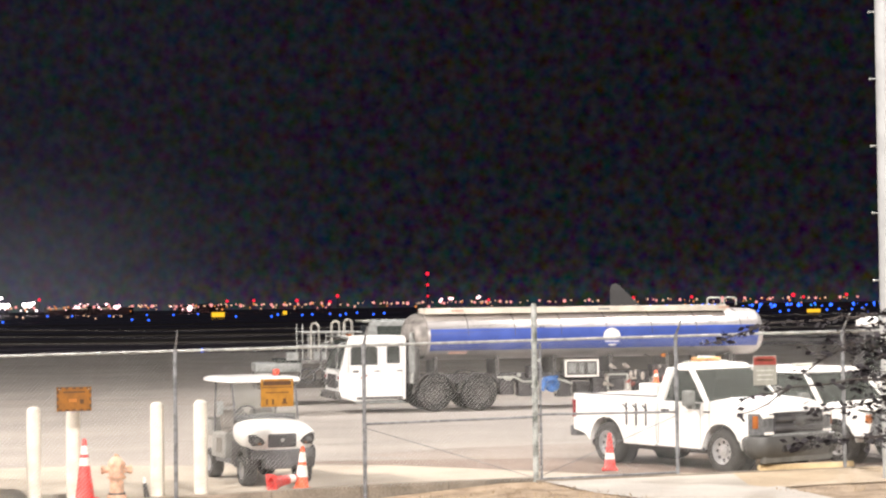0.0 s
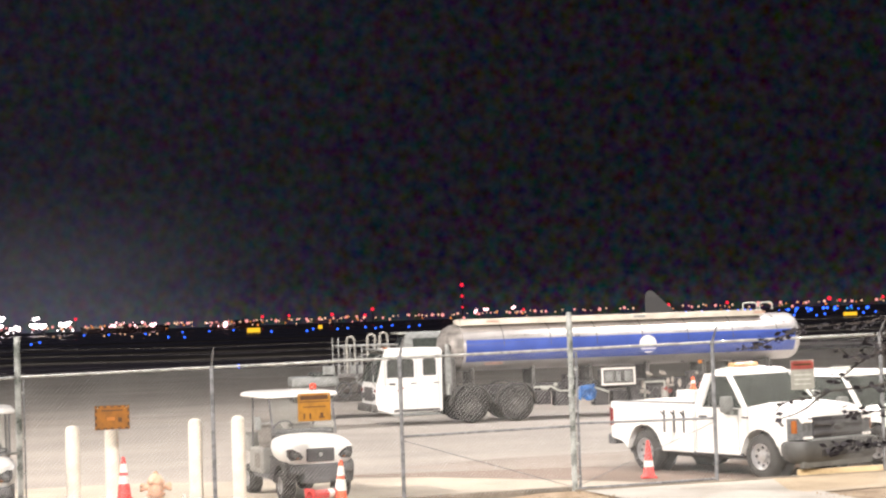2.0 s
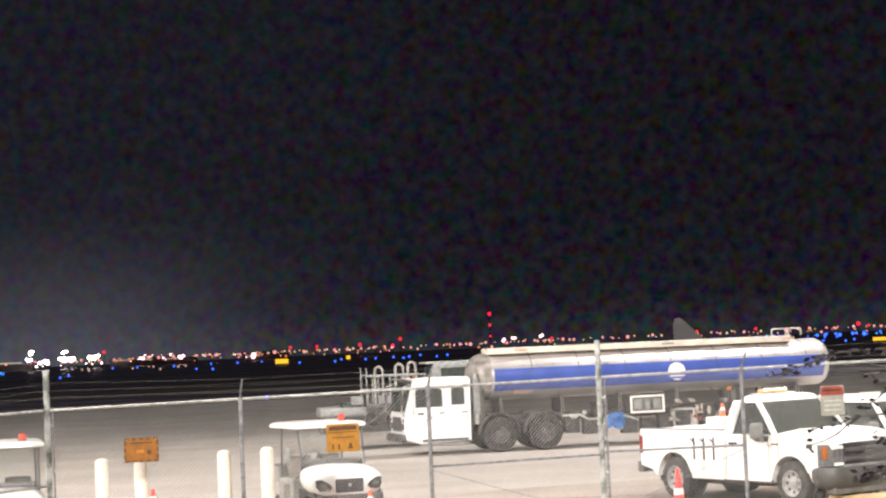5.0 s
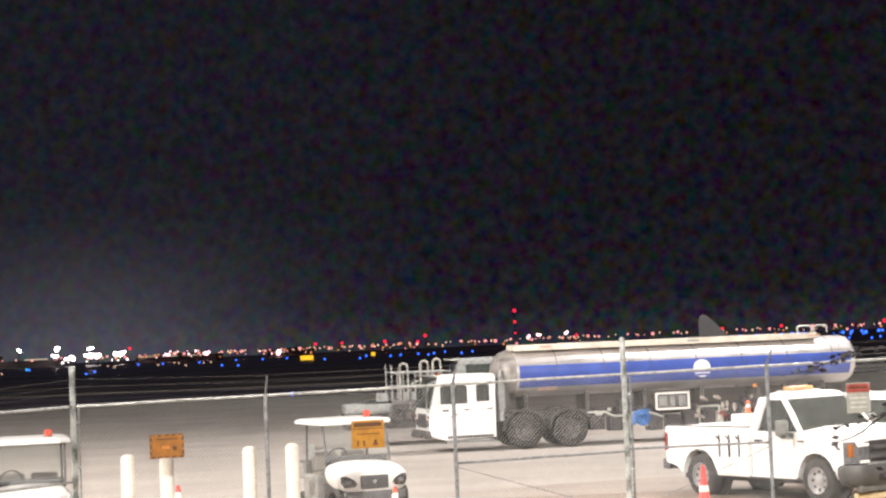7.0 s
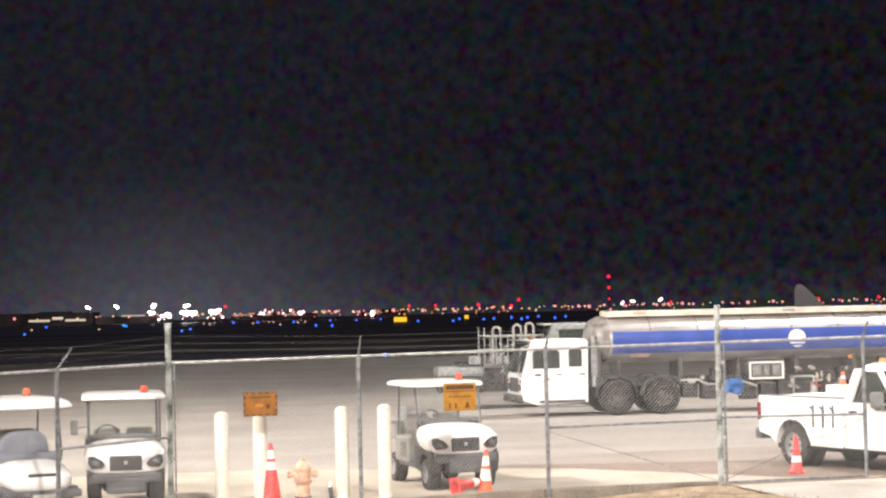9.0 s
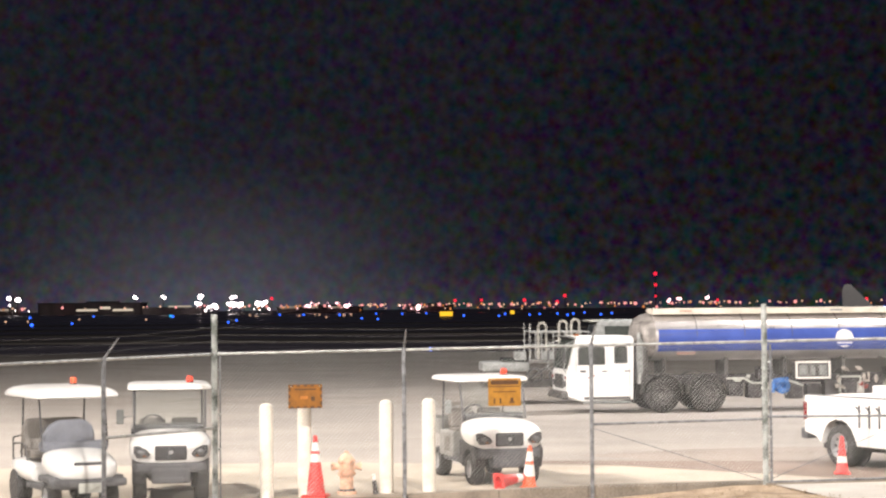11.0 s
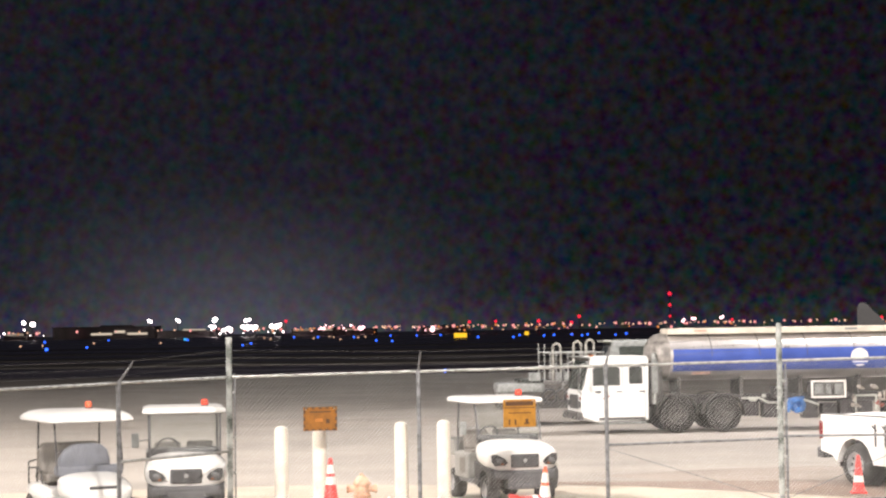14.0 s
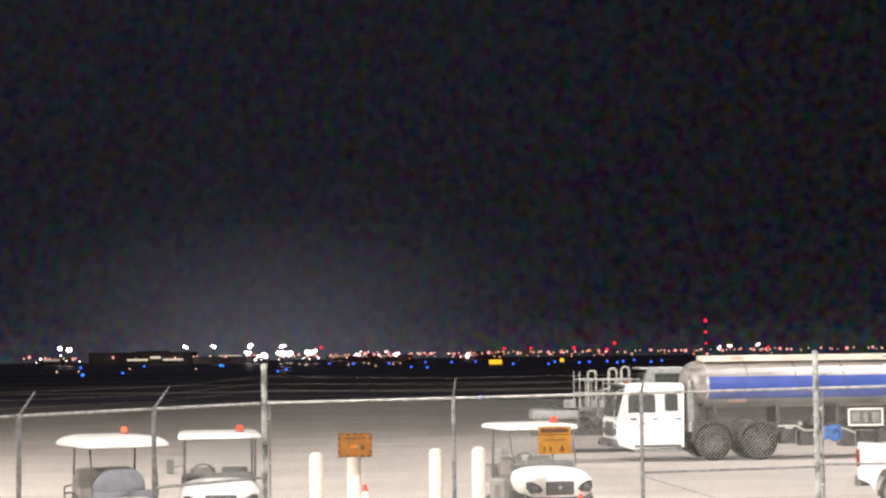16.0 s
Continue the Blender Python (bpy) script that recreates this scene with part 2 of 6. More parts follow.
def spin(bm, profile, seg=20, m=None):
    """A turned shape about z from (radius, height) pairs."""
    rings = []
    for r, z in profile:
        if r < 1e-5:
            rings.append([bm.verts.new((0, 0, z))])
        else:
            rings.append([bm.verts.new((r * math.cos(2 * math.pi * k / seg), r * math.sin(2 * math.pi * k / seg), z)) for k in range(seg)])
    for a, b in zip(rings, rings[1:]):
        for k in range(seg):
            j = (k + 1) % seg
            if len(a) == 1 and len(b) == 1:
                continue
            if len(a) == 1:
                bm.faces.new((a[0], b[k], b[j]))
            elif len(b) == 1:
                bm.faces.new((a[k], a[j], b[0]))
            else:
                bm.faces.new((a[k], a[j], b[j], b[k]))
    if m:
        bmesh.ops.transform(bm, matrix=m, verts=[v for ring in rings for v in ring])
    return bm


def side_plate(bm, outline, x0, x1, bevel=0.0):
    """An outline of (y, z) pairs carried across from x0 to x1."""
    a = [bm.verts.new((x0, y, z)) for y, z in outline]
    b = [bm.verts.new((x1, y, z)) for y, z in outline]
    faces = [bm.faces.new(a), bm.faces.new(b[::-1])]
    n = len(a)
    for k in range(n):
        faces.append(bm.faces.new((a[k], b[k], b[(k + 1) % n], a[(k + 1) % n])))
    if bevel:
        rim = [e for f in faces[:2] for e in f.edges]
        bmesh.ops.bevel(bm, geom=rim, offset=bevel, segments=2, affect="EDGES", profile=0.6)
    return bm


def loft(bm, rings, closed_ends=True):
    """Skin over rings of equal vertex count."""
    vs = [[bm.verts.new(p) for p in ring] for ring in rings]
    n = len(vs[0])
    for a, b in zip(vs, vs[1:]):
        for k in range(n):
            j = (k + 1) % n
            bm.faces.new((a[k], a[j], b[j], b[k]))
    if closed_ends:
        bm.faces.new(vs[0][::-1])
        bm.faces.new(vs[-1])
    return bm


def rounded(w, d, r, seg=4):
    """A rounded rectangle about the origin."""
    out = []
    for cx, cy, a0 in ((w / 2 - r, d / 2 - r, 0), (-w / 2 + r, d / 2 - r, 90), (-w / 2 + r, -d / 2 + r, 180), (w / 2 - r, -d / 2 + r, 270)):
        for k in range(seg + 1):
            a = radians(a0 + 90 * k / seg)
            out.append((cx + r * math.cos(a), cy + r * math.sin(a)))
    return out


def arch(y, z, r, n=9, up=True):
    """Points round a wheel opening, from the high y side to the low."""
    return [(y + r * math.cos(math.pi * k / n), z + r * math.sin(math.pi * k / n)) for k in range(n + 1)]


def wheel(parent, centre, r, width, out, rim_r=0.62, rim_mat=None, holes=8):
    """A road wheel whose axle runs along x; out is +1 or -1 for its outer side."""
    m = Matrix.Translation(centre) @ Matrix.Rotation(radians(90 * out), 4, "Y")
    w = width / 2
    tyre = part("wheel", spin(bmesh.new(), [(r * rim_r, -w), (r * 0.9, -w), (r * 0.98, -w * 0.75), (r, -w * 0.35), (r, w * 0.35), (r * 0.98, w * 0.75), (r * 0.9, w), (r * rim_r, w), (r * rim_r * 0.97, w * 0.6), (r * rim_r * 0.97, -w * 0.6), (r * rim_r, -w)], 26, m), RUBBER, parent)
    smooth(tyre, 50)
    rr = r * rim_r
    rim = part("rim", spin(bmesh.new(), [(rr, w * 0.96), (rr * 0.93, w * 0.98), (rr * 0.88, w * 0.55), (rr * 0.45, w * 0.45), (rr * 0.40, w * 0.75), (rr * 0.2, w * 0.85), (0, w * 0.85)], 22, m), rim_mat or RIM, tyre)
    smooth(rim, 40)
    # solid black discs stand in for the shade inside the rim holes
    if holes:
        for k in range(holes):
            bm = bmesh.new()
            a = 2 * math.pi * k / holes
            rod(bm, (rr * 0.68 * math.cos(a), rr * 0.68 * math.sin(a), w * 0.47), (rr * 0.68 * math.cos(a), rr * 0.68 * math.sin(a), w * 0.56), rr * 0.13, 8)
            bmesh.ops.transform(bm, matrix=m, verts=bm.verts)
            part("rim_hole_shade", bm, BLACK, tyre)
    return tyre

# ---- ground ----
def fall(y):
    """The apron drains gently away from the fence."""
    return -0.45 * min(max((y - 38) / 22, 0), 1)


FENCE_R = Vector((0.9553, 0.2955))  # the way of the long fence
CORNER = Vector((-7.18, 29.50))
FENCE_L = Vector((-0.309, -0.951))


def along(s):
    """A point of the long fence, s metres from its corner."""
    p = CORNER + FENCE_R * s
    return p.x, p.y


def sheet(name, rows, material, label, category, depth=0.0):
    """A surface from rows of points."""
    bm = bmesh.new()
    vs = [[bm.verts.new(p) for p in row] for row in rows]
    for a, b in zip(vs, vs[1:]):
        for k in range(len(a) - 1):
            bm.faces.new((a[k], a[k + 1], b[k + 1], b[k]))
    if depth:
        bmesh.ops.solidify(bm, geom=bm.faces[:], thickness=depth)
    ob = part(name, bm, material)
    for p in ob.data.polygons:
        if p.normal.z < 0 and not depth:
            p.flip()
    return tagged(ob, label, category, kind="structure")


sheet("ground", [[(x, y, -0.5) for x in (-2600, -300, -40, 40, 300, 2600)] for y in (-80, 20, 200, 900, 4800)], FIELD, "dark open airfield grass at night", "ground")
EDGE = [(-160, 8), (-12, 14.6), (-7.18, 29.62), (1.56, 32.32), (8.4, 34.44), (60, 50.4), (160, 81)]
rows = [[(x, y, -0.45) for x, y in EDGE]]
for depth in (0, 38, 60, 150):
    rows.append([(x, max(y + 0.02 * depth, depth), fall(max(y + 0.02 * depth, depth))) for x, y in EDGE])
sheet("apron", rows, APRON, "worn grey asphalt apron, sloping slightly away", "apron")


def slab(name, outline, z, material, label):
    bm = bmesh.new()
    bm.faces.new([bm.verts.new((x, y, z + fall(y))) for x, y in outline])
    ob = part(name, bm, material)
    if ob.data.polygons[0].normal.z < 0:
        ob.data.polygons[0].flip()
    return tagged(ob, label, "pavement", kind="structure")


slab("pavement", [(-14, 16), (-9.4, 23.1), (-7.1, 29.75), (1.6, 32.45), (8.4, 34.5), (3.0, 34.0), (-1.0, 36.6), (-7, 37.4), (-16, 35)], 0.004, CONCRETE, "pale sandy concrete strip beside the fence")
slab("pavement", [(3.0, 34.02), (8.4, 34.52), (16, 37), (16, 37.9), (3.6, 37.9), (-4.2, 37.6), (-1.0, 36.62)], 0.004, PATCH, "brown asphalt strip before the parked pickup")
slab("pavement", [(-4.2, 37.64), (3.6, 37.94), (16, 37.94), (16, 44.4), (5.5, 43.9), (0.5, 42.0)], 0.004, mat("tan_asphalt_strip", (0.235, 0.198, 0.170), 0.9, vary=0.10, scale=0.4, fine=14, bump=0.2), "tan-stained asphalt between the pickup and the tanker")
for y0, y1, shade in ((44.5, 47.5, PATCHG), (70, 76, STRIP), (92, 97, PATCHG), (120, 124, STRIP)):
    slab("pavement", [(-70, y0 - 4), (45, y0 + 2), (45, y1 + 2), (-70, y1 - 4)], 0.006, shade, "long paving strip of a different shade")
bm = bmesh.new()
for k in range(9):
    y = 58 + k * 6.2
    a, b = Vector((-40, y - 3, fall(y - 3) + 0.012)), Vector((30, y + 2, fall(y + 2) + 0.012))
    n = Vector((0, 0.025, 0))
    bm.faces.new([bm.verts.new(p) for p in (a - n, b - n, b + n, a + n)])
tagged(part("trim", bm, SEAL), "dark tar joints across the apron", "joint", kind="structure")
for k, y in enumerate((210, 262, 330, 430)):
    bm = bmesh.new()
    box(bm, (1400, 22, 0.1), (0, y, -0.42), turn=Matrix.Rotation(radians(2.2 - k), 4, "Z"))
    tagged(part("road", bm, PATCHG), "faint grey taxiway across the dark field", "taxiway", kind="structure")

# the near side of the fence: rough turf that climbs to the gate, and a path
rng = random.Random(5)


def rise(s):
    """The turf along the fence, climbing to the gate."""
    return -0.21 + 0.27 * min(max((s - 4.3) / 4.2, 0), 1) ** 1.2


rows = []
for i in range(29):
    v = i / 28
    row = []
    for j in range(61):
        s = -6 + j * 0.5
        fx, fy = along(s)
        if s < 0:
            p = CORNER + FENCE_L * -s
            fx, fy = p.x, p.y
        z0 = rise(s) + 0.10 * min(max((1.2 - s) / 1.5, 0), 1)
        y = fy - 0.03 - 9.0 * v * v
        z = z0 - 0.12 * v + 0.03 * noise.noise((fx * 1.1, y * 1.1, 0)) * min(1, v * 6)
        row.append((fx + 0.6 * v, y, z))
    rows.append(row)
smooth(sheet("verge", rows, SAND, "dry sandy turf in front of the fence", "turf"), 60)
bm = bmesh.new()
for k in range(2200):
    s = rng.uniform(1.0, 15)
    d = rng.uniform(0.12, 2.6) ** 1.3
    fx, fy = along(s)
    x, y = fx + 0.3 * d * 0.2, fy - d
    if 9.0 < s and x > 1.55 + 0.55 * d and (x < 5.0 + 0.1 * d or d < 2.6):
        continue
    z = rise(s) - 0.03
    a = rng.uniform(0, math.pi)
    w, h = rng.uniform(0.008, 0.02), rng.uniform(0.02, 0.055)
    lean = rng.uniform(-0.05, 0.05)
    bm.faces.new([bm.verts.new(p) for p in ((x - w * math.cos(a), y - w * math.sin(a), z), (x + w * math.cos(a), y + w * math.sin(a), z), (x + lean, y + 0.02, z + h))])
tagged(part("dry_grass", bm, STRAW), "short straw-coloured grass tufts on the verge", "grass", kind="stuff")
sheet("pavement", [[(1.62, 32.28, 0.070), (5.6, 33.5, 0.070)], [(2.4, 30.6, 0.024), (5.3, 31.9, 0.03)], [(4.2, 28.2, 0.0), (6.2, 28.6, 0.0)]], PATHC, "pale concrete path leading to the gate", "path")

sheet("pavement", [[(x, 29.50 + 0.30933 * (x + 7.18) - d + 0.1 * math.sin(x * 3 + d), z) for x in ([5.0, 6.2, 8, 10, 12] if d < 2 else [5.3, 6.4, 8, 10, 12])] for d, z in ((-0.05, 0.078), (0.4, 0.062), (1.0, 0.046), (1.7, 0.030), (2.25, 0.022))], mat("tan_path_concrete", (0.46, 0.37, 0.265), 0.88, vary=0.14, scale=0.9, fine=25, bump=0.25), "tan concrete strip in front of the fence", "path")

# kerb under the fence, in cast lengths
kerb = thing("kerb", Matrix(), "low grey concrete kerb under the chain-link fence", "kerb", kind="structure")
for k in range(6):
    s0, s1 = 0.05 + k * 1.5, 0.05 + (k + 1) * 1.5 - 0.004
    (x0, y0), (x1, y1) = along(s0), along(s1)
    bm = bmesh.new()
    z0, z1 = [-0.055 + 0.18 * min(s / 5.6, 1) for s in (s0, s1)]
    box(bm, (s1 - s0, 0.17, 0.52), ((x0 + x1) / 2, (y0 + y1) / 2 + 0.13, (z0 + z1) / 2 - 0.26), 0.015, Matrix.Rotation(math.atan2(FENCE_R.y, FENCE_R.x), 4, "Z") @ Matrix.Rotation(-math.atan2(z1 - z0, s1 - s0), 4, "Y"))
    part("kerb_stone", bm, KERB, kerb)
for k in range(5):
    p0, p1 = CORNER + FENCE_L * (k * 2.0 - 0.06), CORNER + FENCE_L * ((k + 1) * 2.0 - 0.072)
    bm = bmesh.new()
    box(bm, ((p1 - p0).length, 0.22, 0.52), ((p0.x + p1.x) / 2 - 0.06, (p0.y + p1.y) / 2 + 0.05, -0.245), 0.015, Matrix.Rotation(math.atan2(FENCE_L.y, FENCE_L.x), 4, "Z"))
    part("kerb_stone", bm, KERB, kerb)
tagged(part("threshold", box(bmesh.new(), (6.6, 0.16, 0.3), (*(CORNER + FENCE_R * 12.4), -0.06), 0.01, Matrix.Rotation(math.atan2(FENCE_R.y, FENCE_R.x), 4, "Z")), KERB), "flush concrete sill below the gate", "sill", kind="structure")

# ---- chain-link fence ----
fence = thing("chain_link_fence", Matrix(), "tall galvanised chain-link fence with barbed wire on top", "fence")


def top(s):
    return 2.35 + 0.010 * max(s, 0)


def mesh_bay(a, b, z0, za, zb):
    """Woven diagonal wires between two posts."""
    a, b = Vector((*a, 0)), Vector((*b, 0))
    way = (b - a).normalized()
    L, H = (b - a).length, za - z0
    side = Vector((-way.y, way.x, 0))
    bm = bmesh.new()
    step = 0.068
    for d, r in ((1, 0.0023), (-1, 0.0009)):
        k = -int(H / step) - 1
        while k * step < L + H:
            s0 = k * step
            lo, hi = (max(0, -s0), min(H, L - s0)) if d > 0 else (max(0, s0 - L), min(H, s0))
            if hi > lo:
                p = a + way * (s0 + d * lo) + Vector((0, 0, z0 + lo)) + side * 0.004 * d
                q = a + way * (s0 + d * hi) + Vector((0, 0, z0 + hi)) + side * 0.004 * d
                lift = (zb - za) / L
                q.z += lift * (q - a).dot(way) * (hi / H)
                along_wire = (q - p).normalized()
                u = side * r
                w = along_wire.cross(side) * r
                ring = [u, -0.5 * u + 0.87 * w, -0.5 * u - 0.87 * w]
                va, vb = [bm.verts.new(p + o) for o in ring], [bm.verts.new(q + o) for o in ring]
                for i in range(3):
                    bm.faces.new((va[i], va[(i + 1) % 3], vb[(i + 1) % 3], vb[i]))
            k += 1
    ob = part("chain_link_mesh", bm, WIRE, fence)
    ob["kind"] = "stuff"


def out_from(way):
    """The side of the fence on which the barbed-wire arms lean: the near side."""
    return Vector((way.y, -way.x)) if Vector((way.y, -way.x)).y < 0 else Vector((-way.y, way.x))


posts = []  # place, way along, foot, top, kind
LONG = [0.0, 3.03, 6.14, 9.12, 11.72, 14.95, 18.0, 21.0]
for k, s in enumerate(LONG):
    posts.append((Vector(along(s)), FENCE_R, -0.25 if s < 9 else -0.02, top(s), "terminal" if k in (0, 3) else "line"))
LEFT = [CORNER + FENCE_L * d for d in (9.1, 6.05, 3.02)]
posts = [(p, -FENCE_L, -0.1, 2.35, "line") for p in LEFT] + posts

for p, way, foot, zt, kind in posts:
    bm = bmesh.new()
    if kind == "terminal":
        rod(bm, (p.x, p.y, foot), (p.x, p.y, zt + 0.60), 0.048, 12)
        ball(bm, (p.x, p.y, zt + 0.60), 0.054, 10, 6, (1, 1, 0.6))
        post = part("post", bm, POSTG, fence, "thick galvanised terminal post with a domed cap")
        for z in (0.35, 0.95, 1.5, 2.0, zt - 0.05):
            part("band", rod(bmesh.new(), (p.x, p.y, z - 0.02), (p.x, p.y, z + 0.02), 0.056, 12), POSTG, post)
    else:
        rod(bm, (p.x, p.y, foot), (p.x, p.y, zt), 0.034, 10)
        part("post", bm, DULL, fence)
        o = out_from(way) * 0.27
        arm = bmesh.new()
        rod(arm, (p.x, p.y, zt), (p.x + o.x, p.y + o.y, zt + 0.32), 0.022, 6, 0.013)
        rod(arm, (p.x, p.y, zt - 0.06), (p.x, p.y, zt + 0.03), 0.042, 10)
        part("barb_arm", arm, DULL, fence)

for (p, way, f0, z0, k0), (q, way2, f1, z1, k1) in zip(posts, posts[1:]):
    part("top_rail", rod(bmesh.new(), (p.x, p.y, z0), (q.x, q.y, z1), 0.024, 8), GALV, fence)
    mesh_bay((p.x, p.y), (q.x, q.y), 0.08, z0, z1)
    bm = bmesh.new()
    o0, o1 = out_from(way), out_from((q - p).normalized())
    for f in (0.33, 0.66, 1.0):
        a = Vector((p.x, p.y, z0 + 0.32 * f + (0.1 if k0 == "terminal" else 0))) + (Vector((*o1, 0)) * 0.27 * f if k0 == "line" else Vector())
        b = Vector((q.x, q.y, z1 + 0.32 * f + (0.1 if k1 == "terminal" else 0))) + (Vector((*o1, 0)) * 0.27 * f if k1 == "line" else Vector())
        rod(bm, a, b, 0.0020, 4)
        n = int((b - a).length / 0.13)
        for i in range(1, n):
            c = a.lerp(b, i / n)
            rod(bm, c + Vector((0.012, 0, 0.02)), c - Vector((0.012, 0, 0.02)), 0.0012, 3)
    part("barbed_wire", bm, BARB, fence)


def brace(a, b, zr, za, zb):
    """A mid rail between two posts and a rod down to the foot of the second."""
    part("brace_rail", rod(bmesh.new(), (a.x, a.y, zr), (b.x, b.y, zr + 0.03 + zb), 0.021, 8), GALV if za else DULL, fence)
    if not za:
        part("truss_rod", rod(bmesh.new(), (a.x, a.y, zr - 0.06), (b.x, b.y, 0.12), 0.006, 6), DULL, fence)


at = {round(s, 2): Vector(along(s)) for s in LONG}
brace(at[6.14], at[9.12], 1.12, 0, 0)
brace(at[11.72], at[9.12], 1.16, 0, 0)
brace(LEFT[2], CORNER, 1.22, 1, -0.07)
for p, d in ((at[9.12], FENCE_R * 0.10), (CORNER, FENCE_R * 0.085)):
    q = p + d
    bm = bmesh.new()
    rod(bm, (q.x, q.y, 0.03), (q.x, q.y, 2.40), 0.022 if p.x > 0 else 0.012, 8)
    stile = part("gate_stile", bm, DULL, fence)
    for z in (0.3, 0.85, 1.4, 2.1):
        part("hinge", box(bmesh.new(), (0.10, 0.03, 0.04), ((p.x + q.x) / 2, (p.y + q.y) / 2, z), 0.008), GALV, stile)
part("bottom_rail", rod(bmesh.new(), (at[9.12].x, at[9.12].y, 0.10), (at[11.72].x, at[11.72].y, 0.12), 0.021, 8), DULL, fence)

# ---- carts ----
def ring_bar(bm, centre, r, tube, turn, n=14):
    pts = [Matrix.Translation(centre) @ turn @ Vector((r * math.cos(2 * math.pi * k / n), r * math.sin(2 * math.pi * k / n), 0)) for k in range(n)]
    for a, b in zip(pts, pts[1:] + pts[:1]):
        rod(bm, a, b, tube, 6)
    return bm


def oval_ring(y, w, z0, z1, n=20, sharp=3.2):
    """A rounded section across the vehicle at y."""
    out = []
    for k in range(n):
        a = 2 * math.pi * k / n
        c, s = math.cos(a), math.sin(a)
        out.append((w / 2 * math.copysign(abs(c) ** (2 / sharp), c), y, (z0 + z1) / 2 + (z1 - z0) / 2 * math.copysign(abs(s) ** (2 / sharp), s)))
    return out


def canopy(parent, w, y0, y1, z, thick, dome):
    d = y1 - y0
    rings = []
    for f, h, lift in ((0.965, 0, 0), (1.0, 0.15, 0), (1.0, 0.45, 0), (0.975, 0.75, 0), (0.93, 0.9, 0.2), (0.84, 1.0, 0.5), (0.68, 1.0, 0.8), (0.45, 1.0, 0.95), (0.2, 1.0, 1.0)):
        rings.append([(x, y + (y0 + y1) / 2, z + thick * h + dome * lift) for x, y in rounded(w * f, d * f, 0.16 * f, 6)])
    roof = smooth(part("roof", loft(bmesh.new(), rings), WHITE, parent, "white moulded canopy roof"), 50)
    return roof


def beacon(parent, x, y, z, material, r=0.05):
    lamp = part("beacon", spin(bmesh.new(), [(r, 0.03), (r, 0.10), (r * 0.8, 0.125), (0, 0.13)], 14, Matrix.Translation((x, y, z))), material, parent, "small warning beacon")
    part("beacon_base", rod(bmesh.new(), (x, y, z - 0.01), (x, y, z + 0.03), r * 1.15, 12), BLACK, lamp)


